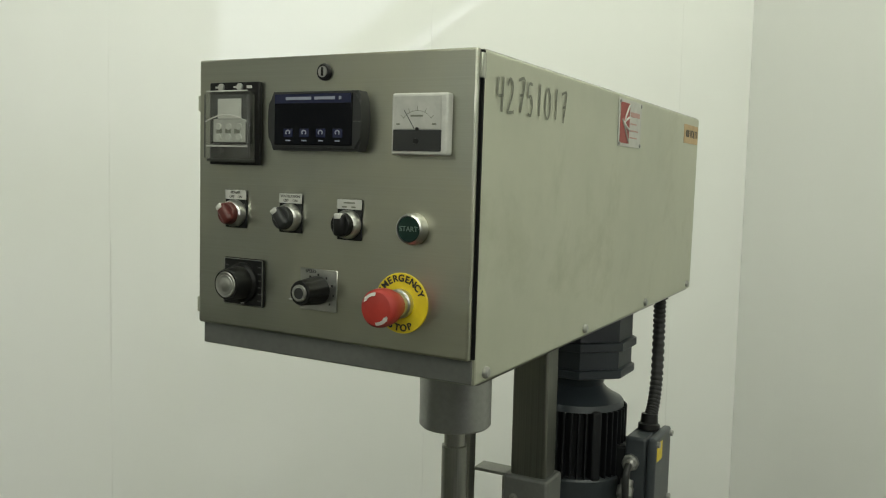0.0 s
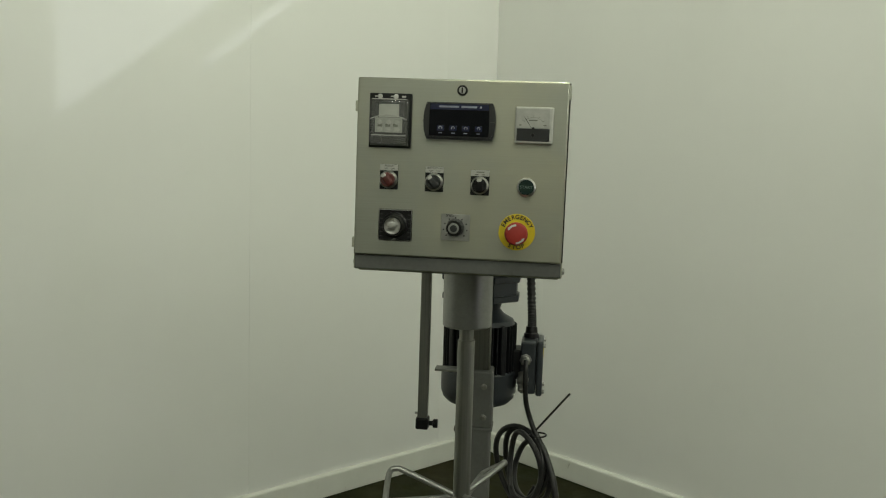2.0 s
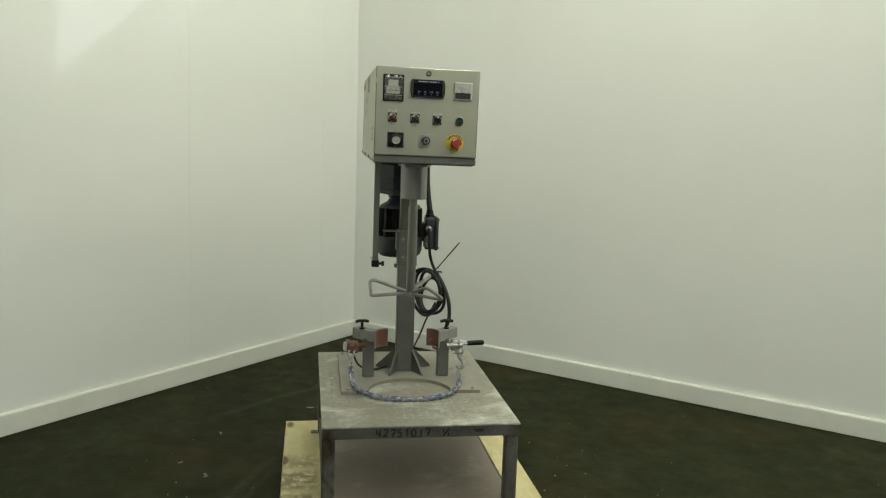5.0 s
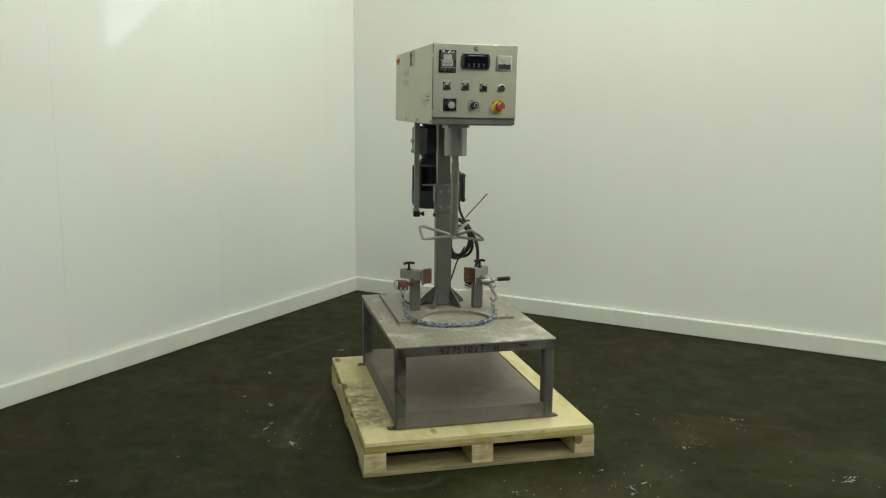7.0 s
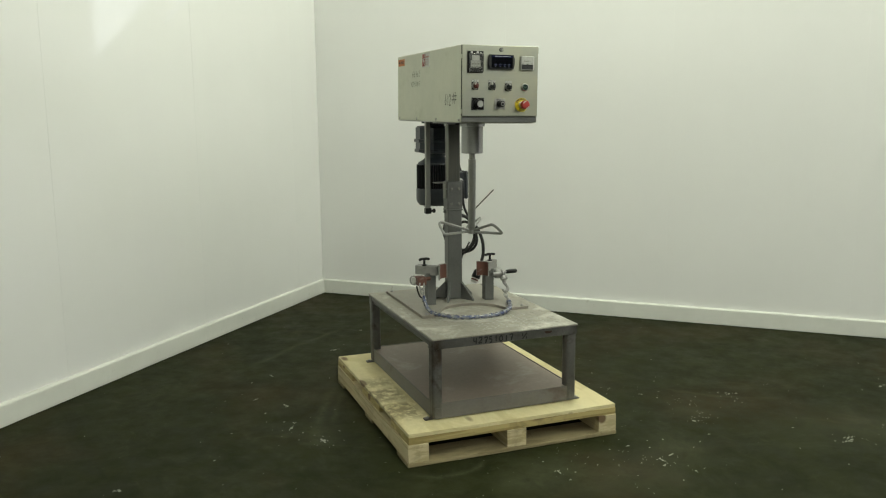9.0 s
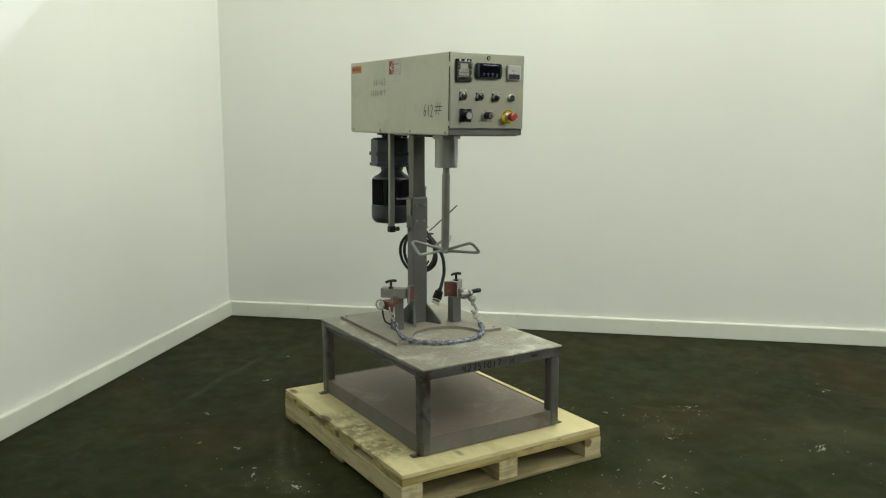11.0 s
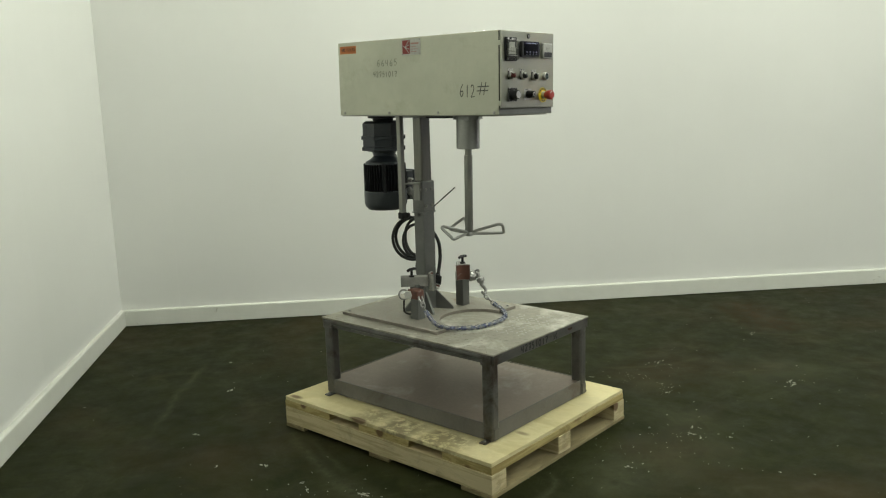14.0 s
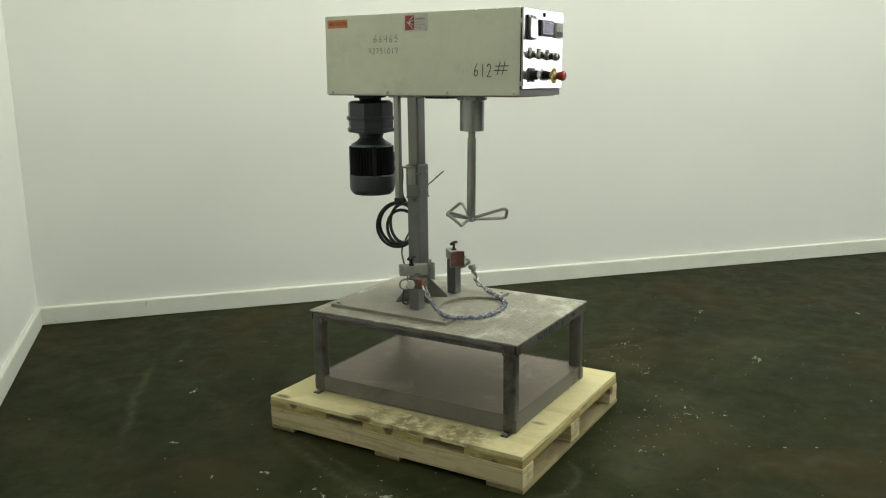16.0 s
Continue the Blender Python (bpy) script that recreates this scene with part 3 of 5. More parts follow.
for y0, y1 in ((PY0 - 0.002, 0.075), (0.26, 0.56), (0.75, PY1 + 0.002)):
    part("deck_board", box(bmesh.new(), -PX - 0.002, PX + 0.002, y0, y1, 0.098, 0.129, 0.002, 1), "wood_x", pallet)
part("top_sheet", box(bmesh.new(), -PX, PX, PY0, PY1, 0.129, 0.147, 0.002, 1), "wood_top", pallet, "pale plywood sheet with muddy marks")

# ---- steel table ----
table = thing("steel_table", (0.0, 0.425, 0.147), "worn grey steel table with tread plate top on a pallet", "table", rz=BASE_TURN)
TX, TY0, TY1, TZ = 0.359, -0.079, 0.942, 0.522
top_plate = part("table_top", box(bmesh.new(), -TX, TX, TY0, TY1, TZ - 0.008, TZ, 0.003), "plate", table, "worn tread plate with whitish stains")
lugs_worn, lugs_bright = bmesh.new(), bmesh.new()
rnd = random.Random(4)
pitch = 0.0285
row, y = 0, TY0 + 0.02
while y < TY1 - 0.015:
    col, x = 0, -TX + 0.02
    while x < TX - 0.015:
        if not (abs(x) < 0.285 and 0.275 < y < 0.885):
            a = radians(45 if (row + col) % 2 else -45)
            ca, sa = math.cos(a), math.sin(a)
            bright = -0.10 < x < 0.25 and -0.03 < y < 0.20 and rnd.random() < 0.82 - 1.6 * max(0.0, 0.02 - x)
            bm = lugs_bright if bright else lugs_worn
            hgt = 0.0026 * rnd.uniform(0.6, 1.0) if bright else 0.0018 * rnd.uniform(0.1, 1.0)
            ring = [(0.0115, 0), (0.005, 0.0032), (-0.005, 0.0032), (-0.0115, 0), (-0.005, -0.0032), (0.005, -0.0032)]
            low = [bm.verts.new((x + px * ca - py * sa, y + px * sa + py * ca, TZ - 0.0002)) for px, py in ring]
            high = [bm.verts.new((x + 0.6 * (px * ca - py * sa), y + 0.6 * (px * sa + py * ca), TZ + hgt)) for px, py in ring]
            bm.faces.new(high)
            for i in range(6):
                bm.faces.new((low[i], low[(i + 1) % 6], high[(i + 1) % 6], high[i]))
        x += pitch
        col += 1
    y += pitch
    row += 1
part("tread_pattern", lugs_worn, "plate", top_plate, smooth=60, kind="stuff")
part("tread_pattern", lugs_bright, "lug", top_plate, "bright worn tread pattern", smooth=60, kind="stuff")
RZ0, RZ1 = 0.474, TZ - 0.008
front_rail = part("front_rail", box(bmesh.new(), -TX + 0.004, TX - 0.004, TY0 + 0.003, TY0 + 0.010, RZ0, RZ1, 0.0015), "table", table)
part("back_rail", box(bmesh.new(), -TX + 0.004, TX - 0.004, TY1 - 0.010, TY1 - 0.003, RZ0, RZ1, 0.0015), "table", table)
for s in (-1, 1):
    bm = box(bmesh.new(), min(s * TX, s * (TX - 0.016)) + (0.003 if s < 0 else -0.003), max(s * TX, s * (TX - 0.016)) + (0.003 if s < 0 else -0.003), TY0 + 0.012, TY1 - 0.012, RZ1 - 0.026, RZ1, 0.009, 3)
    x0, x1 = sorted((s * (TX - 0.012), s * (TX - 0.019)))
    box(bm, x0, x1, TY0 + 0.012, TY1 - 0.012, RZ0, RZ1 - 0.016, 0.0015)
    part("side_rail", bm, "table", table)
LEG_X, LEG_Y = 0.048, 0.054
for sx in (-1, 1):
    for sy in (-1, 1):
        cx = sx * (TX - 0.001 - LEG_X / 2)
        cy = TY0 + 0.012 + LEG_Y / 2 if sy < 0 else TY1 - 0.012 - LEG_Y / 2
        leg = part("leg", box(bmesh.new(), cx - LEG_X / 2, cx + LEG_X / 2, cy - LEG_Y / 2, cy + LEG_Y / 2, 0.150, RZ1, 0.011, 3), "table", table)
        part("weld_seam", box(bmesh.new(), cx - LEG_X / 2 - 0.0015, cx + LEG_X / 2 + 0.0015, cy - LEG_Y / 2 - 0.0015, cy + LEG_Y / 2 + 0.0015, RZ0 - 0.004, RZ0 + 0.004, 0.002), "table", leg)
        fx0, fx1 = sorted((cx - sx * 0.005, cx + sx * 0.055))
        fy = cy + sy * -0.004
        tab = part("foot_tab", box(bmesh.new(), fx0, fx1, fy - 0.016, fy + 0.016, 0.147, 0.153, 0.002), "table", table)
        part("lag_bolt", lathe(bmesh.new(), (cx + sx * 0.040, fy, 0.153), (0, 0, 1), [(0, 0.008), (0.005, 0.008), (0.006, 0.0065)], 6), "galv", tab)
        part("clip", box(bmesh.new(), cx - 0.016, cx + 0.016, cy - LEG_Y / 2 - 0.004 if sy < 0 else cy + LEG_Y / 2, cy - LEG_Y / 2 if sy < 0 else cy + LEG_Y / 2 + 0.004, 0.156, 0.205, 0.0015), "table", leg)
SX, SY0, SY1 = 0.352, -0.063, 0.930
part("shelf", box(bmesh.new(), -SX + 0.006, SX - 0.006, SY0 + 0.006, SY1 - 0.006, 0.213, 0.219, 0.001), "shelf", table, "brownish grey lower steel shelf")
for x0, x1, y0, y1 in ((-SX, SX, SY0, SY0 + 0.006), (-SX, SX, SY1 - 0.006, SY1), (-SX, -SX + 0.006, SY0 + 0.006, SY1 - 0.006), (SX - 0.006, SX, SY0 + 0.006, SY1 - 0.006)):
    part("shelf_rail", box(bmesh.new(), x0, x1, y0, y1, 0.152, 0.2220, 0.0015), "shelf_rail", table)
written(marker("42751017", (-0.168, TY0 + 0.003, 0.4800), (1, 0, 0), (0, 0, 1), 0.028, 0.0252, 0.0062, 11), "ink", front_rail)
written(marker("f", (0.068, TY0 + 0.003, 0.4785), (1, 0, 0), (0, 0, 1), 0.028, 0.0400, 0.0060, 12), "ink", front_rail)
bm = slab(bmesh.new(), [(0.205 + 0.018 * math.cos(a) * (1 + 0.25 * math.sin(3 * a)), 0.497 + 0.008 * math.sin(a) * (1 + 0.3 * math.cos(2 * a))) for a in [i * math.pi / 8 for i in range(16)]], 0, 0.0006)
bm.transform(Matrix(((1, 0, 0, 0), (0, 0, -1, TY0 + 0.003), (0, 1, 0, 0), (0, 0, 0, 1))))
part("rust_patch", bm, "old_rust", front_rail, smooth=0)

# ---- horseshoe base plate and column ----
column = thing("support_column", (0.0, 0.595, TZ), "grey square steel column bolted to the table by a horseshoe plate", "column", rz=1.2)
arc = [(-0.004 + 0.168 * math.cos(a), 0.288 + 0.168 * math.sin(a)) for a in [math.pi * i / 24 for i in range(25)]]
outline = [(0.279, 0.283), (0.283, 0.868), (-0.283, 0.884), (-0.277, 0.283)] + arc[::-1]
base_plate = part("base_plate", slab(bmesh.new(), outline, TZ, TZ + 0.014), "base_plate", column, "grey horseshoe plate", smooth=40)
bm = bmesh.new()
grown = []
for i, p in enumerate(outline):
    a, q = Vector(outline[i - 1]), Vector(outline[(i + 1) % len(outline)])
    n1, n2 = (Vector(p) - a).normalized(), (q - Vector(p)).normalized()
    nn = Vector((n1.y + n2.y, -n1.x - n2.x)).normalized()
    grown.append((Vector(p) + nn * 0.0008, Vector(p) - nn * 0.0004))
loops = [[bm.verts.new((g[k].x, g[k].y, z)) for g in grown] for k, z in ((1, TZ + 0.0003), (0, TZ + 0.0003), (0, TZ + 0.0128), (1, TZ + 0.0128))]
for lo, hi in zip(loops, loops[1:]):
    for i in range(len(grown)):
        j = (i + 1) % len(grown)
        bm.faces.new((lo[i], lo[j], hi[j], hi[i]))
part("cut_edge", bm, "cut_edge", base_plate, "rusty flame-cut edge", smooth=40)
for x, y in ((0.252, 0.306), (-0.250, 0.306), (-0.26, 0.86), (0.26, 0.845)):
    part("bolt", lathe(bmesh.new(), (x, y, TZ + 0.014), (0, 0, 1), [(0, 0.0075), (0.005, 0.0075), (0.006, 0.006)], 6), "galv", base_plate)
PZ = TZ + 0.014
lower = part("lower_tube", box(bmesh.new(), -0.040, 0.036, 0.564, 0.626, PZ, 1.128, 0.006, 3), "steel", column)
part("collar", box(bmesh.new(), -0.043, 0.039, 0.561, 0.629, 1.004, 1.147, 0.006, 3), "steel", column)
part("upper_tube", box(bmesh.new(), -0.034, 0.030, 0.569, 0.621, 1.10, 1.442, 0.006, 3), "dark_tube", column)
part("mount_plate", box(bmesh.new(), -0.075, 0.07, 0.52, 0.69, 1.438, 1.448, 0.002), "housing", column)
part("weld_band", box(bmesh.new(), -0.0445, 0.0405, 0.5595, 0.6305, 0.998, 1.005, 0.002), "steel", column)
for x in (-0.022, 0.018):
    for z in (1.108, 1.032):
        part("bolt", lathe(bmesh.new(), (x, 0.561, z), (0, -1, 0), [(0, 0.0075), (0.003, 0.0075), (0.004, 0.004), (0.006, 0.004)], 12), "tube", column)
for y in (0.575, 0.612):
    part("bolt", lathe(bmesh.new(), (-0.043, y, 1.11), (-1, 0, 0), [(0, 0.006), (0.004, 0.006), (0.005, 0.0045)], 6), "galv", column)
part("bolt", lathe(bmesh.new(), (-0.043, 0.59, 0.992), (-1, 0, 0), [(0, 0.009), (0.008, 0.009), (0.012, 0.006)], 10), "steel", column)
bm = box(bmesh.new(), -0.105, -0.043, 0.572, 0.612, 1.138, 1.144, 0.0015)
box(bm, -0.050, -0.043, 0.572, 0.612, 1.06, 1.138, 0.0015)
part("bracket", bm, "tube", column)
# triangular gussets at the foot
for x, y, dx, dy in ((-0.036, 0.566, -0.42, -0.9), (0.032, 0.566, 0.42, -0.9), (-0.040, 0.606, -0.92, 0.38), (0.036, 0.606, 0.92, 0.38)):
    d = Vector((dx, dy, 0)).normalized()
    w = Vector((-d.y, d.x, 0)) * 0.005
    o = Vector((x, y, PZ))
    bm = bmesh.new()
    tri = [o, o + d * 0.086, o + d * 0.082 + Vector((0, 0, 0.012)), o + Vector((0, 0, 0.092))]
    a = [bm.verts.new(p - w) for p in tri]
    b = [bm.verts.new(p + w) for p in tri]
    bm.faces.new(a)
    bm.faces.new(b)
    for i in range(4):
        bm.faces.new((a[i], a[(i + 1) % 4], b[(i + 1) % 4], b[i]))
    part("gusset", bm, "steel", column, smooth=0)

# ---- control cabinet ----
HEAD_ROLL, LEAN = 0.70, 0.28
cabinet = thing("control_cabinet", (0.0, 0.5, 1.45), "long stainless steel control cabinet on top of the column", "cabinet", rz=1.05, ry=HEAD_ROLL, rx=0.25, shift=(-0.0022, -0.014))
HX, HZ0, HZ1, HY1 = 0.1802, 1.4500, 1.7790, 0.955
shell = part("shell", box(bmesh.new(), -HX, HX, 0.0105, HY1, HZ0, HZ1 - 0.0012, 0.003), "shell", cabinet, "matt stainless steel cover")
part("top_sheet", box(bmesh.new(), -HX + 0.003, HX - 0.003, 0.0135, HY1 - 0.003, HZ1 - 0.002, HZ1, 0.0004, 1), "top", shell)
part("bottom_pan", box(bmesh.new(), -HX + 0.006, HX - 0.006, 0.032, HY1 - 0.006, HZ0 - 0.004, HZ0 + 0.003), "housing", cabinet)
part("gasket", box(bmesh.new(), -0.1792, 0.1800, 0.0080, 0.0112, 1.4775, 1.7770), "gasket", cabinet)
part("front_lip", box(bmesh.new(), -0.1775, 0.1775, 0.0088, 0.0150, 1.4515, 1.4758, 0.0012), "steel", cabinet)
door = part("door", box(bmesh.new(), -0.1782, 0.1778, 0.0, 0.0082, 1.4765, 1.7785, 0.0028, 3), "door", cabinet, "brushed stainless steel door")
part("underside_plate", box(bmesh.new(), -0.06, 0.06, 0.40, 0.52, 1.434, 1.449, 0.002), "black", cabinet)
z = 1.762
bm = box(bmesh.new(), 0.1765, 0.1808, 0.0040, 0.0130, z - 0.012, z + 0.012, 0.001)
cyl(bm, (0.1800, 0.0092, z - 0.012), (0.1800, 0.0092, z + 0.012), 0.0016, seg=12)
part("hinge", bm, "door", door)
for z in (1.730, 1.497):
    part("latch_tab", box(bmesh.new(), -0.1822, -0.1778, 0.002, 0.0100, z - 0.009, z + 0.009, 0.0012), "shell", door)
lock = part("lock", lathe(bmesh.new(), (0.0, 0.0, 1.760), (0, -1, 0), [(0, 0.0088), (0.003, 0.0088), (0.0045, 0.0075)], 28), "black", cabinet, "small round keyed lock")
part("lock_core", lathe(bmesh.new(), (0.0, -0.0042, 1.760), (0, -1, 0), [(0, 0.0058), (0.0012, 0.0055)], 24), "alu", lock)
part("key_slot", box(bmesh.new(), -0.0013, 0.0013, -0.0060, -0.0052, 1.7555, 1.7645), "black", lock)
for s in (-1, 1):
    for y in (0.034, 0.334, 0.627, 0.922):
        part("screw", lathe(bmesh.new(), (s * HX, y, 1.4605), (s, 0, 0), [(0, 0.0062), (0.003, 0.0062), (0.0045, 0.004)], 14), "galv", cabinet)


# timer relay in a clear cover
def timer_relay():
    base = part("timer_relay", box(bmesh.new(), -0.156, -0.084, -0.009, 0.0, 1.661, 1.752, 0.0015), "black", cabinet, "plug-in timer relay under a clear cover")
    for x in (-0.138, -0.111):
        part("terminal", lathe(bmesh.new(), (x, -0.009, 1.7465), (0, -1, 0), [(0, 0.0042), (0.003, 0.004), (0.0036, 0.003)], 12), "chrome", base)
        part("contact", box(bmesh.new(), x - 0.009, x - 0.003, -0.0105, -0.009, 1.7455, 1.7475), "white", base)
    part("terminal", box(bmesh.new(), -0.101, -0.094, -0.0105, -0.009, 1.745, 1.748), "white", base)
    part("module", box(bmesh.new(), -0.147, -0.096, -0.016, -0.009, 1.684, 1.738, 0.002), "charcoal", base)
    part("card", box(bmesh.new(), -0.1450, -0.0985, -0.0172, -0.016, 1.686, 1.711, 0.0002, 1), "label", base)
    part("dial_card", box(bmesh.new(), -0.1385, -0.1045, -0.0178, -0.016, 1.7115, 1.7335, 0.0002, 1), "white", base)
    for i in range(3):
        for z in (1.691, 1.703):
            part("selector", lathe(bmesh.new(), (-0.1370 + 0.0150 * i, -0.0172, z), (0, -1, 0), [(0, 0.0040), (0.0018, 0.0038), (0.0022, 0.0028)], 14), "white", base)
    for i in range(3):
        part("print_bar", box(bmesh.new(), -0.140 + 0.013 * i, -0.132 + 0.013 * i, -0.0178, -0.0172, 1.6955, 1.7005), "faint_ink", base)
    part("release_knob", lathe(bmesh.new(), (-0.1405, -0.012, 1.6745), (0, -1, 0), [(0, 0.0078), (0.008, 0.0078), (0.010, 0.006)], 20), "black", base)
    # white arc modelled in place of the curved highlight on the clear cover
    part("cover_rib", sweep(bmesh.new(), [(-0.1515 + 0.0612 * k / 10, -0.0262, 1.7080 + 0.0075 * math.sin(math.pi * k / 10)) for k in range(11)], 0.0008, 6), "white", base)
    part("cover_foot", box(bmesh.new(), -0.152, -0.088, -0.022, -0.010, 1.6645, 1.6675, 0.001), "grey_plastic", base)
    bm = box(bmesh.new(), -0.153, -0.087, -0.026, -0.009, 1.6635, 1.7415, 0.004, 3)
    cover = part("cover", bm, "clear", base, "scratched clear plastic cover")
    for x in (-0.153, -0.0885):
        part("cover_edge", box(bmesh.new(), x, x + 0.0015, -0.0262, -0.0250, 1.668, 1.738, 0.0004, 1), "grey_plastic", base)
    for z in (1.6805, 1.7405):
        part("cover_edge", box(bmesh.new(), -0.150, -0.090, -0.0266, -0.0254, z, z + 0.0015, 0.0004, 1), "white", base)
    for ob in [base] + [o for o in bpy.data.objects if o.parent == base]:
        for v in ob.data.vertices:
            v.co.y = -0.5 + (v.co.y + 0.5) * 0.68


timer_relay()


def digital_display():
    cx, cz, hh = -0.002, 1.7085, 0.0305
    out = []
    for i in range(9):
        a = radians(-62 + 124 * i / 8)
        out.append((cx + 0.0505 + 0.0095 * math.cos(a) / 1.0 * (1.0 if abs(a) < 1.0 else 0.9), hh * math.sin(a) / math.sin(radians(62))))
    out += [(2 * cx - x, -z) for x, z in out]
    bm = slab(bmesh.new(), out, 0.0, 0.017)
    bm.transform(Matrix(((1, 0, 0, 0), (0, 0, -1, 0), (0, 1, 0, cz), (0, 0, 0, 1))))
    bmesh.ops.bevel(bm, geom=[e for e in bm.edges if all(abs(v.co.y + 0.017) < 1e-5 for v in e.verts)], offset=0.003, segments=2, affect="EDGES")
    case = part("digital_display", bm, "charcoal", cabinet, "dark digital panel display, switched off")
    part("screen", box(bmesh.new(), -0.052, 0.0475, -0.0185, -0.016, 1.6835, 1.7365, 0.0008), "navy", case)
    part("header_band", box(bmesh.new(), -0.051, 0.0465, -0.0190, -0.0184, 1.7265, 1.7360), "navy_band", case)
    for x0, x1 in ((-0.036, -0.003), (0.001, 0.027), (0.032, 0.035)):
        part("print_bar", box(bmesh.new(), x0, x1, -0.0195, -0.0190, 1.7300, 1.7330), "pale_print", case)
    for i in range(4):
        x = -0.033 + i * 0.0212
        key = part("touch_key", box(bmesh.new(), x - 0.006, x + 0.006, -0.0190, -0.0184, 1.6915, 1.7005, 0.0005, 1), "navy_band", case)
        part("key_sign", sweep(bmesh.new(), [(x + 0.0026 * math.cos(radians(a)), -0.0192, 1.6965 + 0.0022 * math.sin(radians(a))) for a in range(-50, 231, 28)], 0.0006, 6), "pale_print", case)
        part("print_bar", box(bmesh.new(), x - 0.003, x + 0.003, -0.0191, -0.0186, 1.6875, 1.6887), "pale_print", case)
    part("side_groove", box(bmesh.new(), -0.0640, -0.0530, -0.0115, -0.0105, 1.7075, 1.7085), "grey_plastic", case)
    part("side_groove", box(bmesh.new(), 0.0490, 0.0590, -0.0175, -0.0168, 1.7075, 1.7085), "grey_plastic", case)


digital_display()


def panel_meter():
    case = part("panel_meter", box(bmesh.new(), 0.0905, 0.1535, -0.012, 0.0, 1.6755, 1.7355, 0.0025, 3), "white", cabinet, "white analogue panel meter with a thin needle")
    part("meter_face", box(bmesh.new(), 0.094, 0.147, -0.0128, -0.0118, 1.7005, 1.7325, 0.0003, 1), "label", case)
    part("meter_foot", box(bmesh.new(), 0.0935, 0.1475, -0.0134, -0.0118, 1.6795, 1.7000, 0.0006), "charcoal", case)
    part("zero_screw", lathe(bmesh.new(), (0.120, -0.0134, 1.6890), (0, -1, 0), [(0, 0.003), (0.0012, 0.0026)], 14), "black", case)
    part("scale_arc", sweep(bmesh.new(), [(0.1205 + 0.020 * math.cos(radians(a)), -0.0129, 1.6985 + 0.020 * math.sin(radians(a))) for a in range(38, 143, 8)], 0.00025, 5), "faint_ink", case)
    for a in (40, 65, 90, 115, 140):
        c, s = math.cos(radians(a)), math.sin(radians(a))
        part("scale_tick", sweep(bmesh.new(), [(0.1205 + r * c, -0.0129, 1.6985 + r * s) for r in (0.020, 0.0240)], 0.0003, 5), "faint_ink", case)
    part("needle", sweep(bmesh.new(), [(0.1175, -0.0130, 1.7010), (0.1055, -0.0130, 1.7190)], 0.0004, 5), "ink", case)
    part("hub", lathe(bmesh.new(), (0.1205, -0.0126, 1.7005), (0, -1, 0), [(0, 0.0022), (0.001, 0.002)], 12), "black", case)
    for x0, x1, z in ((0.113, 0.127, 1.7125), (0.097, 0.101, 1.7045), (0.137, 0.142, 1.7045)):
        part("print_bar", box(bmesh.new(), x0, x1, -0.0130, -0.0127, z, z + 0.0018), "faint_ink", case)


panel_meter()


def selector_switch(x, z, knob_mat, lean, label, title=""):
    plate = part("selector_switch", box(bmesh.new(), x - 0.0158, x + 0.0158, -0.0016, 0.0, z - 0.0165, z + 0.026, 0.0008, 1), "black", cabinet, label)
    part("label_strip", box(bmesh.new(), x - 0.0156, x + 0.0156, -0.0022, -0.0015, z + 0.0155, z + 0.0258, 0.0003, 1), "label", plate)
    if title:
        for words, dx, dz in ((title, 0, 0.0229), ("OFF", -0.0055, 0.0183), ("ON", 0.0065, 0.0183)):
            part("lettering", text_bm(words, 0.0042, (x + dx, -0.0024, z + dz), (1, 0, 0), (0, 0, 1), 0.0004), "side_ink", plate, smooth=0)
    for x0, x1, dz in () if title else ((-0.007, 0.007, 0.0215), (-0.009, -0.003, 0.0172), (0.003, 0.008, 0.0172)):
        part("print_bar", box(bmesh.new(), x + x0, x + x1, -0.0026, -0.0022, z + dz, z + dz + 0.0016), "faint_ink", plate)
    part("bezel", lathe(bmesh.new(), (x, -0.0016, z), (0, -1, 0), [(0, 0.0150), (0.006, 0.0150), (0.0095, 0.0138), (0.0105, 0.0125)], 28), "chrome", plate)
    part("knob_base", lathe(bmesh.new(), (x, -0.0118, z), (0, -1, 0), [(0, 0.0125), (0.006, 0.0120), (0.007, 0.011)], 24), knob_mat, plate)
    q = pose(x, -0.012, z, 0, lean, 0)
    bm = box(bmesh.new(), -0.0066, 0.0066, -0.0115, 0.0, -0.0116, 0.0116, 0.0042, 3, q)
    part("knob", bm, knob_mat, plate)
    part("pointer", box(bmesh.new(), -0.0042, 0.0042, -0.0121, -0.003, 0.0062, 0.0120, 0.0014, 2, q), "white", plate)


selector_switch(-0.120, 1.607, "dark_red", -38, "selector switch with a dark red knob and white label", "POWER")
selector_switch(-0.042, 1.606, "charcoal", -38, "selector switch with a charcoal knob and white label", "VENTILATION")
selector_switch(0.0355, 1.603, "black", 0, "selector switch with a black knob and white label")

start = part("start_button", lathe(bmesh.new(), (0.1135, 0.0, 1.603), (0, -1, 0), [(0, 0.0158), (0.007, 0.0158), (0.0115, 0.0148), (0.0125, 0.0132), (0.0095, 0.0128)], 32), "chrome", cabinet, "green start push button in a chrome ring")
part("cap", lathe(bmesh.new(), (0.1135, -0.008, 1.603), (0, -1, 0), [(0, 0.0128), (0.003, 0.0128), (0.0036, 0.0122)], 28), "green", start)
part("lettering", text_bm("START", 0.0072, (0.1135, -0.0119, 1.603), (1, 0, 0), (0, 0, 1)), "green_print", start, smooth=0)


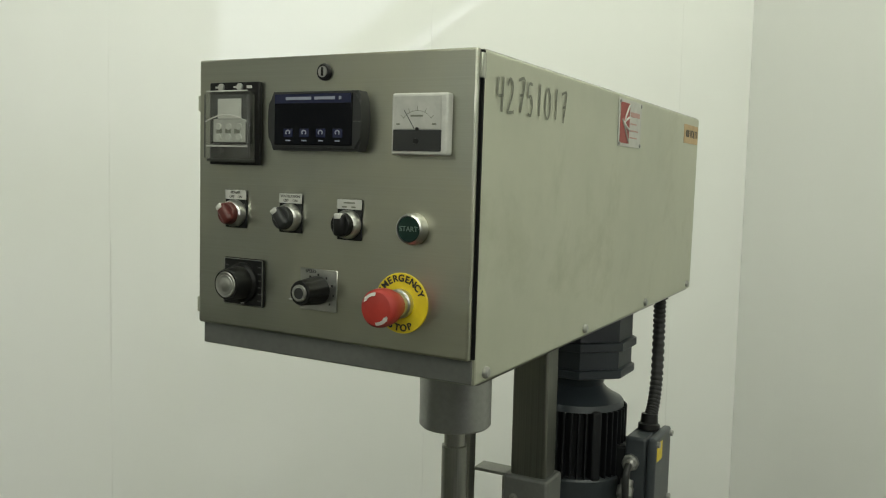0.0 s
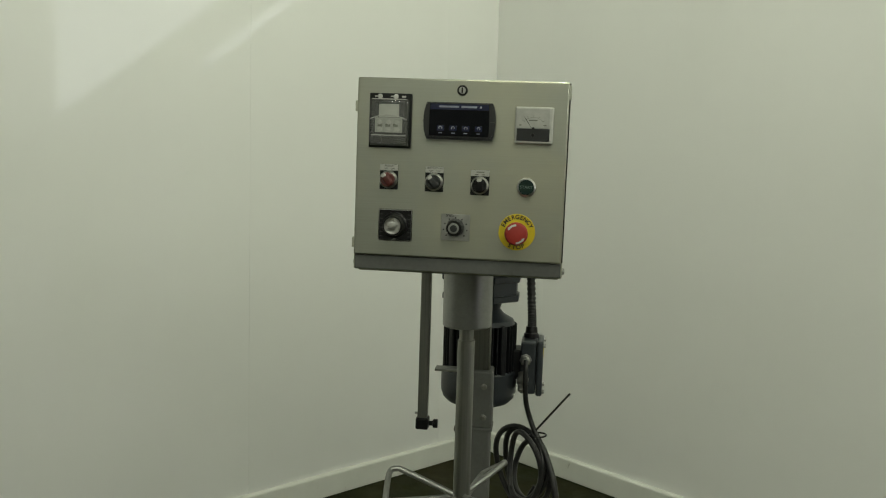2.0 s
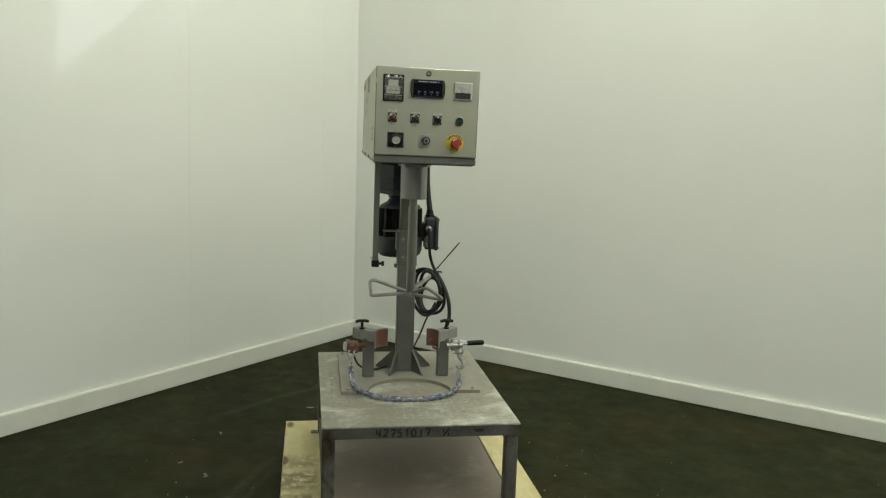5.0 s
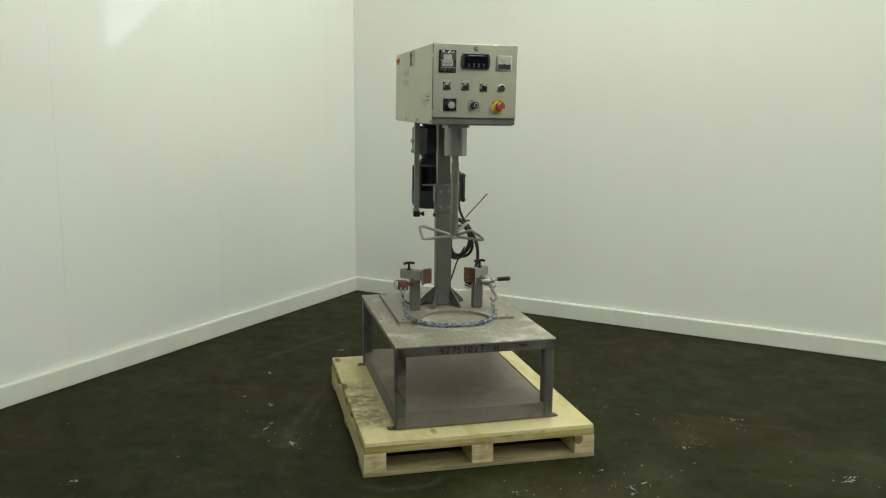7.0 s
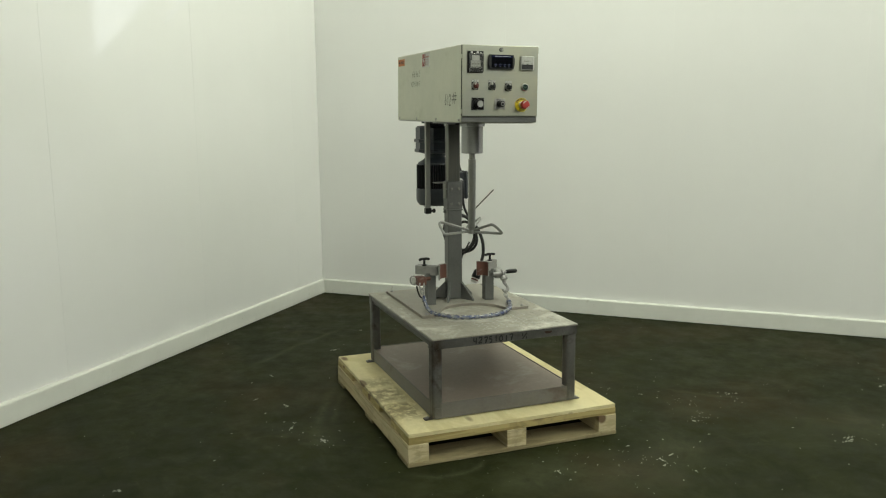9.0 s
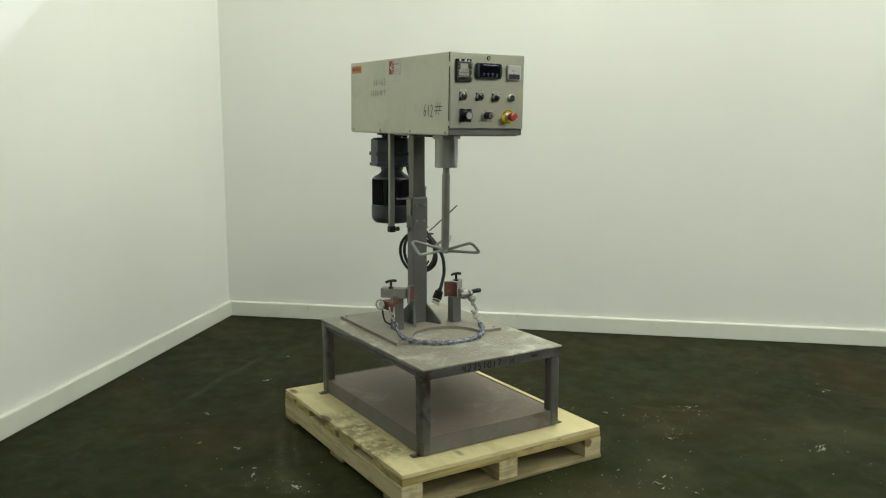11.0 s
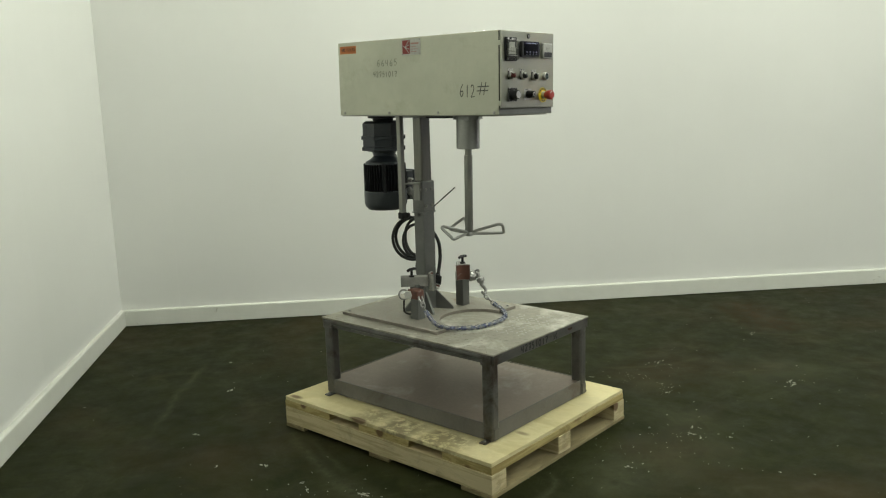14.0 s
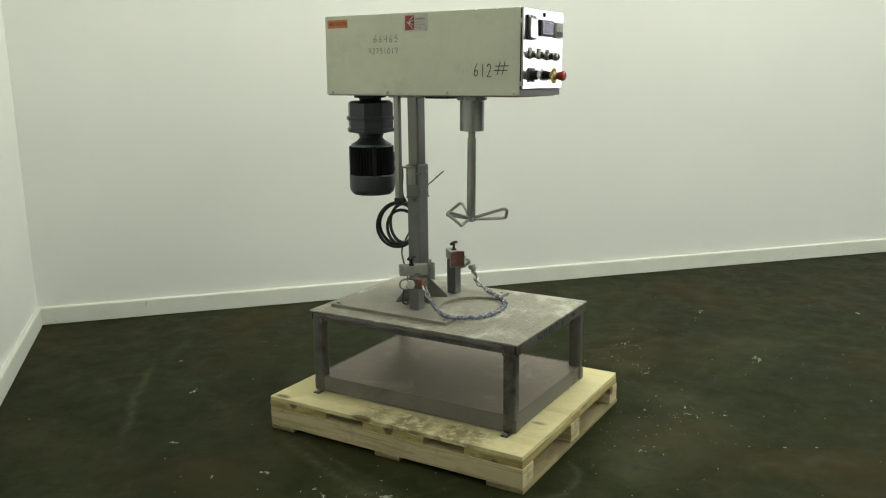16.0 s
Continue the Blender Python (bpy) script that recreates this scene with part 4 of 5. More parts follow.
def timer_dial():
    cx, cz = -0.1065, 1.530
    plate = part("timer_dial", box(bmesh.new(), cx - 0.0290, cx + 0.0290, -0.0035, 0.0, cz - 0.0270, cz + 0.0270, 0.002), "black", cabinet, "black square dial with an aluminium knob")
    part("dial_rim", sweep(bmesh.new(), [(cx + a * 0.0278, -0.0036, cz + b * 0.0258) for a, b in ((-1, -1), (1, -1), (1, 1), (-1, 1))], 0.0007, 6, True), "alu", plate)
    for i in range(6):
        for s in (-1, 1):
            z = cz - 0.020 + i * 0.0075
            part("print_bar", box(bmesh.new(), cx + s * 0.0245 - 0.003, cx + s * 0.0245 + 0.003, -0.0040, -0.0035, z, z + 0.0012), "grey_plastic", plate)
    part("print_bar", box(bmesh.new(), cx - 0.003, cx + 0.002, -0.0040, -0.0035, cz - 0.0245, cz - 0.0205), "label", plate)
    part("skirt", lathe(bmesh.new(), (cx, -0.0035, cz), (0, -1, 0), [(0, 0.0225), (0.004, 0.0220), (0.006, 0.0185), (0.026, 0.0172), (0.028, 0.0160)], 36), "black", plate)
    part("knob", lathe(bmesh.new(), (cx, -0.0265, cz), (0, -1, 0), [(0, 0.0142), (0.0052, 0.0142), (0.0062, 0.0135), (0.0058, 0.0110), (0.0062, 0.0104), (0.0058, 0.007), (0.0061, 0.0064), (0.0058, 0.001)], 40), "alu", plate)


timer_dial()


def speed_knob():
    cx, cz = -0.003, 1.5305
    plate = part("speed_knob", box(bmesh.new(), cx - 0.0245, cx + 0.0245, -0.0015, 0.0, cz - 0.0225, cz + 0.0225, 0.0007, 1), "alu", cabinet, "black speed knob on a square silver scale plate")
    for i in range(9):
        a = radians(-40 + 260 * i / 8)
        x, z = cx + 0.0200 * math.cos(a), cz - 0.002 + 0.0185 * math.sin(a)
        part("scale_mark", box(bmesh.new(), x - 0.001, x + 0.001, -0.0020, -0.0015, z - 0.0012, z + 0.0012), "ink", plate)
    part("lettering", text_bm("SPEED", 0.0052, (cx - 0.010, -0.0018, cz + 0.0195), (1, 0, 0), (0, 0, 1), 0.0005), "ink", plate, smooth=0)
    bm = bmesh.new()
    seg = 48
    rings = []
    for h, r in ((0.0, 0.0150), (0.004, 0.0153), (0.024, 0.0136), (0.030, 0.0130), (0.0315, 0.0120)):
        rings.append([bm.verts.new((cx + (r - (0.0009 if i % 4 < 2 and 0.001 < h < 0.027 else 0)) * math.cos(2 * math.pi * i / seg), -0.0015 - h, cz + (r - (0.0009 if i % 4 < 2 and 0.001 < h < 0.027 else 0)) * math.sin(2 * math.pi * i / seg))) for i in range(seg)])
    for a, b in zip(rings, rings[1:]):
        for i in range(seg):
            bm.faces.new((a[i], a[(i + 1) % seg], b[(i + 1) % seg], b[i]))
    bm.faces.new(rings[-1])
    part("knob", bm, "black", plate)
    part("cap", lathe(bmesh.new(), (cx, -0.0325, cz), (0, -1, 0), [(0, 0.0092), (0.0016, 0.0090), (0.002, 0.0082)], 28), "alu", plate)
    part("cap_centre", lathe(bmesh.new(), (cx, -0.0345, cz), (0, -1, 0), [(0, 0.0060), (0.0006, 0.0058)], 24), "charcoal", plate)
    part("pointer", box(bmesh.new(), cx - 0.0135, cx - 0.0095, -0.0336, -0.0328, cz - 0.0075, cz - 0.0062), "white", plate)


speed_knob()


def emergency_stop():
    cx, cz = 0.1010, 1.5270
    plate = part("emergency_stop", lathe(bmesh.new(), (cx, 0.0, cz), (0, -1, 0), [(0, 0.0308), (0.0016, 0.0308), (0.002, 0.0302)], 48), "yellow", cabinet, "red mushroom emergency stop on a yellow disc")
    for words, mid, span, flip in (("EMERGENCY", 90, 128, 1), ("STOP", 270, 52, -1)):
        for i, ch in enumerate(words):
            a = radians(mid + flip * span * (0.5 - i / (len(words) - 1)))
            at = (cx + 0.0253 * math.cos(a), -0.0023, cz + 0.0253 * math.sin(a))
            up = Vector((math.cos(a), 0, math.sin(a))) * flip
            right = Vector((math.sin(a), 0, -math.cos(a))) * flip
            part("letter", text_bm(ch, 0.0098, at, right, up, bold=0.00028), "ink", plate, smooth=0)
    part("collar", lathe(bmesh.new(), (cx, -0.002, cz), (0, -1, 0), [(0, 0.0150), (0.006, 0.0150), (0.007, 0.0130), (0.020, 0.0125)], 32), "chrome", plate)
    button = part("button", lathe(bmesh.new(), (cx, -0.016, cz), (0, -1, 0), [(0, 0.0135), (0.006, 0.0155), (0.014, 0.0185), (0.024, 0.0192), (0.029, 0.0186), (0.0315, 0.0165), (0.0325, 0.0115), (0.0328, 0.003)], 40), "red", plate, "red twist-release mushroom button")
    for mid in (125, 305):
        bm = bmesh.new()
        rows = []
        for k in range(9):
            a = radians(mid - 34 + 68 * k / 8)
            w = 0.0032 if k < 6 else 0.0046 * (8 - k) / 2
            rows.append([bm.verts.new((cx + r * math.cos(a), -0.0492 + (0.0015 if r > 0.0155 else 0), cz + r * math.sin(a))) for r in (0.0145 - w / 2, 0.0145 + w / 2)])
        for p, q in zip(rows, rows[1:]):
            bm.faces.new((p[0], p[1], q[1], q[0]))
        part("arrow", bm, "white", plate, smooth=0)


emergency_stop()

# stickers, plates and marker writing on the cabinet sides
L, R = -HX - 0.0003, HX + 0.0003
written(marker("42751017", (R, 0.036, 1.722), (0, 1, 0), (0, 0, 1), 0.036, 0.0250, 0.0034, 21), "faint_ink", shell)
written(marker("66465", (L, 0.697, 1.664), (0, -1, 0), (0, 0, 1), 0.028, 0.0265, 0.0036, 22), "faint_ink", shell)
written(marker("42751017", (L, 0.722, 1.618), (0, -1, 0), (0, 0, 1), 0.024, 0.0192, 0.0034, 23), "faint_ink", shell)
written(marker("612", (L, 0.214, 1.524), (0, -1, 0), (0, 0, 1), 0.051, 0.0300, 0.0042, 24), "side_ink", shell)
written(marker("#", (L, 0.128, 1.530), (0, -1, 0), (0, 0, 1), 0.052, 0.0860, 0.0042, 25), "side_ink", shell)
for s, y0, y1 in ((-1, 0.832, 0.940), (1, 0.835, 0.946)):
    x0, x1 = sorted((s * HX, s * (HX + 0.0008)))
    st = part("voltage_sticker", box(bmesh.new(), x0, x1, y0, y1, 1.728, 1.762), "orange" if s < 0 else "pale_orange", cabinet, "orange voltage sticker" if s < 0 else "faded orange voltage sticker")
    part("lettering", text_bm("480 VOLTS", 0.0195, (s * (HX + 0.001), (y0 + y1) / 2, 1.745), (0, s, 0), (0, 0, 1), 0.0006), "ink", st, smooth=0)
for s in (-1, 1):
    x0, x1 = sorted((s * HX, s * (HX + 0.0014)))
    y0, y1, z0, z1 = (0.428, 0.540, 1.705, 1.772) if s < 0 else (0.436, 0.548, 1.705, 1.772)
    mp = part("maker_plate", box(bmesh.new(), x0, x1, y0, y1, z0, z1, 0.0005, 1), "label", cabinet, "small red and white maker's plate")
    xa, xb = sorted((s * (HX + 0.0014), s * (HX + 0.0019)))
    far = y0 if s > 0 else y1
    sg = 1 if s > 0 else -1
    ya, yb = sorted((far + sg * 0.006, far + sg * 0.050))
    part("red_field", box(bmesh.new(), xa, xb, ya, yb, z0 + 0.005, z1 - 0.005), "logo_red", mp)
    xc, xd = sorted((s * (HX + 0.0019), s * (HX + 0.0023)))
    for k in range(4):
        xm, spread = (xc + xd) / 2, 0.008 * (k - 1.5)
        bm = sweep(bmesh.new(), smooth_path([(xm, far + sg * (0.014 + 0.003 * k), (z0 + z1) / 2 - 0.4 * spread), (xm, far + sg * 0.030, (z0 + z1) / 2 + 0.8 * spread), (xm, far + sg * 0.0465, (z0 + z1) / 2 + 2.2 * spread)], 4), 0.0017, 6)
        part("emblem_line", bm, "label", mp)
    for k, (w, h) in enumerate(((0.045, 0.007), (0.030, 0.002), (0.040, 0.002), (0.034, 0.002))):
        ya, yb = sorted((far + sg * 0.056, far + sg * (0.056 + w)))
        zt = z1 - 0.016 - 0.010 * k - (0.006 if k else 0)
        part("print_bar", box(bmesh.new(), xa, xb, ya, yb, zt - h, zt), "pale_red", mp)
    for y in (y0 + 0.004, y1 - 0.004):
        for z in (z0 + 0.004, z1 - 0.004):
            part("rivet", lathe(bmesh.new(), (s * (HX + 0.0014), y, z), (s, 0, 0), [(0, 0.003), (0.001, 0.0028), (0.002, 0.0015)], 10), "galv", mp)

# ---- bearing housing, shaft and mixing paddle ----
mixer = thing("mixer_shaft", (0.0, 0.308, 1.448), "grey mixer shaft with a three-looped paddle below its housing", "mixer", ry=LEAN, rx=0.7)
AX, AY = -0.002, 0.308
bm = lathe(bmesh.new(), (AX, AY, 1.448), (0, 0, -1), [(0, 0.064), (0.020, 0.064), (0.022, 0.050)], 8)
part("flange", bm, "housing", mixer)
part("bearing_housing", lathe(bmesh.new(), (AX, AY, 1.428), (0, 0, -1), [(0, 0.0512), (0.124, 0.0512), (0.127, 0.0485), (0.128, 0.020)], 40), "housing", mixer, "smooth grey bearing housing")
part("shaft", lathe(bmesh.new(), (AX, AY, 1.302), (0, 0, -1), [(0, 0.0150), (0.030, 0.0150), (0.031, 0.0182), (0.380, 0.0182), (0.384, 0.014)], 28), "tube", mixer)
HUB = 0.925
paddle = part("paddle", lathe(bmesh.new(), (AX, AY, HUB - 0.012), (0, 0, 1), [(0, 0.012), (0.004, 0.020), (0.016, 0.020), (0.020, 0.0175)], 24), "housing", mixer, "three-looped bent rod paddle")
for az, rad in ((180, 0.158), (300, 0.150), (60, 0.142)):
    a = radians(az)
    d, t = Vector((math.cos(a), math.sin(a), 0)), Vector((-math.sin(a), math.cos(a), 0))
    c = Vector((AX, AY, HUB))
    pts = [c + d * 0.012 - t * 0.004, c + d * (rad - 0.030) + t * 0.036 + Vector((0, 0, -0.002)), c + d * (rad - 0.004) + t * 0.044 + Vector((0, 0, 0.000)), c + d * rad + t * 0.034 + Vector((0, 0, 0.010)),
           c + d * (rad + 0.002) - t * 0.012 + Vector((0, 0, 0.040)), c + d * (rad - 0.012) - t * 0.020 + Vector((0, 0, 0.047)), c + d * (rad - 0.035) - t * 0.020 + Vector((0, 0, 0.041)), c + d * 0.012 + t * 0.002 + Vector((0, 0, 0.006))]
    part("blade_loop", sweep(bmesh.new(), smooth_path(pts, 6), 0.0066, 10), "housing", paddle)

# ---- gear motor ----
gear = thing("gear_motor", (-0.016, 0.84, 1.448), "blue-grey geared electric motor hanging under the cabinet", "motor", ry=LEAN)
GX, GY = -0.016, 0.836
part("mounting_flange", lathe(bmesh.new(), (GX, GY, 1.448), (0, 0, -1), [(0, 0.072), (0.012, 0.072), (0.014, 0.050), (0.040, 0.046)], 32), "motor_dark", gear)
bm = bmesh.new()
for prof in ([(1.288, 0.088), (1.296, 0.096), (1.412, 0.096), (1.422, 0.084)], [(1.336, 0.102), (1.338, 0.104), (1.352, 0.104), (1.354, 0.102)], [(1.284, 0.098), (1.286, 0.102), (1.300, 0.102), (1.302, 0.098)]):
    lathe(bm, (GX, GY, 0), (0, 0, 1), [(h, r / math.cos(math.pi / 8)) for h, r in prof], 8)
bmesh.ops.rotate(bm, cent=(GX, GY, 0), matrix=Matrix.Rotation(radians(22.5), 3, "Z"), verts=bm.verts)
gbox = part("gearbox", bm, "motor", gear, "blue-grey cast gearbox")
for sx in (-1, 1):
    for sy in (-1, 1):
        part("bolt", lathe(bmesh.new(), (GX + sx * 0.062, GY + sy * 0.062, 1.353), (0, 0, 1), [(0, 0.007), (0.006, 0.007), (0.007, 0.005)], 6), "motor_dark", gbox)
part("oil_plug", lathe(bmesh.new(), (GX - 0.092, GY + 0.02, 1.392), (-1, 0, 0), [(0, 0.009), (0.005, 0.009), (0.006, 0.007)], 6), "motor_light", gbox)
part("adapter", lathe(bmesh.new(), (GX, GY, 1.292), (0, 0, -1), [(0, 0.082), (0.012, 0.080), (0.016, 0.058), (0.034, 0.052), (0.046, 0.062), (0.056, 0.078), (0.062, 0.090), (0.074, 0.094)], 36), "motor", gear)
core = part("motor_barrel", lathe(bmesh.new(), (GX, GY, 1.230), (0, 0, -1), [(0, 0.083), (0.150, 0.083)], 40), "motor_dark", gear, "black finned motor barrel")
fin_mesh = finish(box(bmesh.new(), 0.079, 0.1000, -0.0016, 0.0016, -0.068, 0.068, 0.0005, 1), "fin", "motor_dark", 0)
for i in range(44):
    fin = new("fin", fin_mesh)
    fin.matrix_basis = Matrix.Translation(Vector((GX, GY, 1.150)) - ORIGIN[gear.name]) @ Matrix.Rotation(2 * math.pi * i / 44, 4, "Z")
    fin.parent = core
for a in (45, 135, 225, 315):
    m = Matrix.Translation((GX, GY, 0)) @ Matrix.Rotation(radians(a), 4, "Z")
    part("corner_rib", box(bmesh.new(), 0.079, 0.1015, -0.010, 0.010, 1.082, 1.222, 0.005, 2, m), "motor_dark", gear)
part("fan_cover", lathe(bmesh.new(), (GX, GY, 1.092), (0, 0, -1), [(0, 0.1000), (0.004, 0.1030), (0.060, 0.1030), (0.078, 0.097), (0.090, 0.085), (0.092, 0.050)], 44), "motor_light", gear, "grey fan cover")
tb = part("terminal_box", box(bmesh.new(), 0.098, 0.140, 0.800, 0.902, 1.034, 1.176, 0.006, 3), "motor_light", gear, "grey terminal box with cable glands")
part("box_neck", box(bmesh.new(), 0.060, 0.100, 0.812, 0.888, 1.070, 1.150, 0.004), "motor_dark", gear)
part("box_cover", box(bmesh.new(), 0.141, 0.158, 0.796, 0.906, 1.030, 1.180, 0.006, 3), "motor_light", tb)
part("warning_sticker", box(bmesh.new(), 0.1575, 0.1588, 0.806, 0.840, 1.134, 1.168), "yellow", tb)
for y in (0.806, 0.896):
    for z in (1.042, 1.168):
        part("bolt", lathe(bmesh.new(), (0.158, y, z), (1, 0, 0), [(0, 0.006), (0.005, 0.006), (0.006, 0.004)], 8), "galv", tb)
part("cable_gland", lathe(bmesh.new(), (0.112, 0.800, 1.128), (0, -1, 0), [(0, 0.016), (0.008, 0.016), (0.009, 0.0125), (0.020, 0.0125), (0.024, 0.009)], 8), "galv", tb)
part("cable_gland", lathe(bmesh.new(), (0.106, 0.800, 1.092), (0.0, -0.5, -0.85), [(0, 0.013), (0.012, 0.013), (0.014, 0.016), (0.030, 0.016), (0.034, 0.012), (0.050, 0.012), (0.052, 0.009)], 12), "galv", tb)

conduit = thing("flexible_conduit", (0.118, 0.925, 1.448), "black ribbed flexible conduit between cabinet and terminal box", "conduit")
path = smooth_path([(0.112, 0.948, 1.452), (0.112, 0.948, 1.41), (0.113, 0.945, 1.35), (0.118, 0.925, 1.27), (0.122, 0.895, 1.22), (0.122, 0.872, 1.196)], 18)
part("hose", sweep(bmesh.new(), path, 0.0125, 14, wave=lambda i: 1.0 if i % 3 else 0.80), "black_rubber", conduit, smooth=70)
part("hose_end", lathe(bmesh.new(), (0.122, 0.868, 1.176), (0, 0.12, 1), [(0, 0.021), (0.010, 0.021), (0.013, 0.017), (0.030, 0.0155)], 20), "black", conduit)
part("hose_end", lathe(bmesh.new(), (0.112, 0.948, 1.450), (0, 0, -1), [(0, 0.021), (0.010, 0.021), (0.013, 0.016), (0.028, 0.0155)], 20), "black", conduit)

# ---- power cable: drop, tied coil, tail with plug ----
cord = thing("power_cable", (0.113, 0.80, 0.71), "coiled black power cable tied under the motor, with plug", "cable")
part("cord_drop", sweep(bmesh.new(), smooth_path([(0.112, 0.778, 1.128), (0.112, 0.764, 1.112), (0.113, 0.762, 1.07), (0.116, 0.768, 1.02), (0.128, 0.772, 0.975), (0.146, 0.760, 0.935)], 8), 0.0068, 12), "cable", cord)
U, CC = Vector((0.68, -0.73, 0)), Vector((0.108, 0.795, 0.838))
NRM = Vector((0.73, 0.68, 0))
for k, (ru, rv, du, dv, dn) in enumerate(((0.094, 0.106, 0.000, 0.002, -0.010), (0.086, 0.098, 0.006, 0.006, 0.004), (0.062, 0.092, 0.030, 0.012, -0.020), (0.068, 0.082, 0.024, -0.014, 0.016))):
    pts = [CC + U * (du + ru * math.cos(a)) + Vector((0, 0, dv + rv * math.sin(a))) + NRM * (dn + 0.010 * math.sin(2 * a + k)) for a in [2 * math.pi * i / 40 for i in range(40)]]
    part("cord_loop", sweep(bmesh.new(), pts, 0.0076, 10, True), "cable", cord)
tail = [(0.146, 0.760, 0.935), (0.176, 0.728, 0.885), (0.198, 0.700, 0.820), (0.204, 0.696, 0.750), (0.192, 0.692, 0.700), (0.175, 0.686, 0.660)]
part("cord_tail", sweep(bmesh.new(), smooth_path(tail, 8), 0.0086, 12), "cable", cord)
part("cord_thin", sweep(bmesh.new(), smooth_path([(0.146, 0.752, 0.80), (0.110, 0.770, 0.72), (0.075, 0.73, 0.65), (0.030, 0.68, 0.585), (-0.030, 0.665, 0.548), (-0.09, 0.60, 0.542), (-0.15, 0.555, 0.545), (-0.20, 0.545, 0.57), (-0.225, 0.520, 0.63)], 8), 0.0042, 10), "cable", cord)
part("cable_tie", sweep(bmesh.new(), [(0.146, 0.742, 0.955), (0.186, 0.670, 1.025), (0.225, 0.603, 1.092)], 0.0029, 6), "black", cord)
part("tie_band", sweep(bmesh.new(), [Vector((0.150, 0.752, 0.938)) + U * 0.020 * math.cos(a) + NRM * 0.024 * math.sin(a) for a in [2 * math.pi * i / 20 for i in range(20)]], 0.0025, 6, True), "black", cord)
pd = Vector((-0.42, -0.12, -0.86)).normalized()
p0 = Vector((0.176, 0.686, 0.664))
plug = part("plug", lathe(bmesh.new(), p0, pd, [(0, 0.010), (0.010, 0.013), (0.014, 0.021), (0.052, 0.024), (0.056, 0.022)], 20), "black", cord, "black three-pin plug")
part("plug_face", lathe(bmesh.new(), p0 + pd * 0.056, pd, [(0, 0.019), (0.022, 0.019), (0.024, 0.016)], 20), "white", plug)
part("plug_band", lathe(bmesh.new(), p0 + pd * 0.062, pd, [(0, 0.0196), (0.007, 0.0196)], 20), "dark_red", plug)

# ---- guide rod ----
guide = thing("guide_rod", (-0.135, 0.60, 0.99), "square grey guide rod with a black end stop", "rod", ry=LEAN)
part("rod", box(bmesh.new(), -0.1475, -0.1235, 0.588, 0.612, 1.000, 1.452, 0.003), "tube", guide)
part("end_stop", box(bmesh.new(), -0.1515, -0.1195, 0.584, 0.616, 0.984, 1.014, 0.004), "black", guide)
part("stop_knob", lathe(bmesh.new(), (-0.1195, 0.60, 0.998), (1, 0, 0), [(0, 0.006), (0.010, 0.006), (0.011, 0.011), (0.022, 0.011)], 14), "black", guide)
part("pin", lathe(bmesh.new(), (-0.1475, 0.60, 1.022), (-1, 0, 0), [(0, 0.003), (0.008, 0.003)], 8), "galv", guide)


# ---- drum clamps ----
def drum_clamp(s, ux, uy, label):
    """A post with a turned arm, a curved jaw and a T-shaped screw; s is the side."""
    ob = thing("drum_clamp", (ux, uy, PZ), label, "clamp", group="clamps on the base plate")
    part("post", box(bmesh.new(), ux - 0.024, ux + 0.024, uy - 0.024, uy + 0.024, PZ, 0.700, 0.004), "steel", ob)
    yaw = 44 if s < 0 else 180 - 46
    wide = 0.60 if s < 0 else 0.52
    m = pose(ux, uy, 0.711, 0, 0, -yaw)
    arm = part("arm", box(bmesh.new(), -0.074, 0.050, -0.022, 0.022, -0.022, 0.024, 0.004, 2, m), "arm", ob, "worn light grey arm")
    bm = bmesh.new()
    rows = []
    for i in range(9):
        a = radians(-26 + 52 * i / 8)
        ring = []
        for rr in (0.150, 0.142):
            for z in (-0.040, 0.034):
                ring.append(bm.verts.new(m @ Vector((0.056 + 0.146 - rr * math.cos(a), rr * math.sin(a) * wide, z))))
        rows.append(ring)
    for p, q in zip(rows, rows[1:]):
        for i, j in ((0, 1), (1, 3), (3, 2), (2, 0)):
            bm.faces.new((p[i], p[j], q[j], q[i]))
    bm.faces.new((rows[0][0], rows[0][1], rows[0][3], rows[0][2]))
    bm.faces.new((rows[-1][0], rows[-1][1], rows[-1][3], rows[-1][2]))
    jaw = part("jaw", bm, "arm", ob)
    bm = bmesh.new()
    rows = [[bm.verts.new(m @ Vector((0.056 + 0.146 - rr * math.cos(radians(-25 + 50 * i / 8)), rr * math.sin(radians(-25 + 50 * i / 8)) * wide, z))) for rr in (0.1424, 0.1408) for z in (-0.038, 0.031)] for i in range(9)]
    for p, q in zip(rows, rows[1:]):
        for i, j in ((0, 1), (1, 3), (3, 2), (2, 0)):
            bm.faces.new((p[i], p[j], q[j], q[i]))
    for p in (rows[0], rows[-1]):
        bm.faces.new((p[0], p[1], p[3], p[2]))
    part("pad", bm, "rust", jaw, "rust-red painted pad")
    tx, ty = (-0.188, 0.503) if s < 0 else (0.170, 0.516)
    knob = part("screw", lathe(bmesh.new(), (tx, ty, 0.735), (0, 0, 1), [(0, 0.012), (0.006, 0.012), (0.007, 0.006), (0.030, 0.006)], 14), "black", ob)
    part("t_handle", sweep(bmesh.new(), [(tx - 0.027, ty - 0.003, 0.766), (tx - 0.012, ty, 0.770), (tx + 0.012, ty, 0.770), (tx + 0.027, ty + 0.003, 0.767)], 0.0065, 12), "black", ob)
    return ob, m


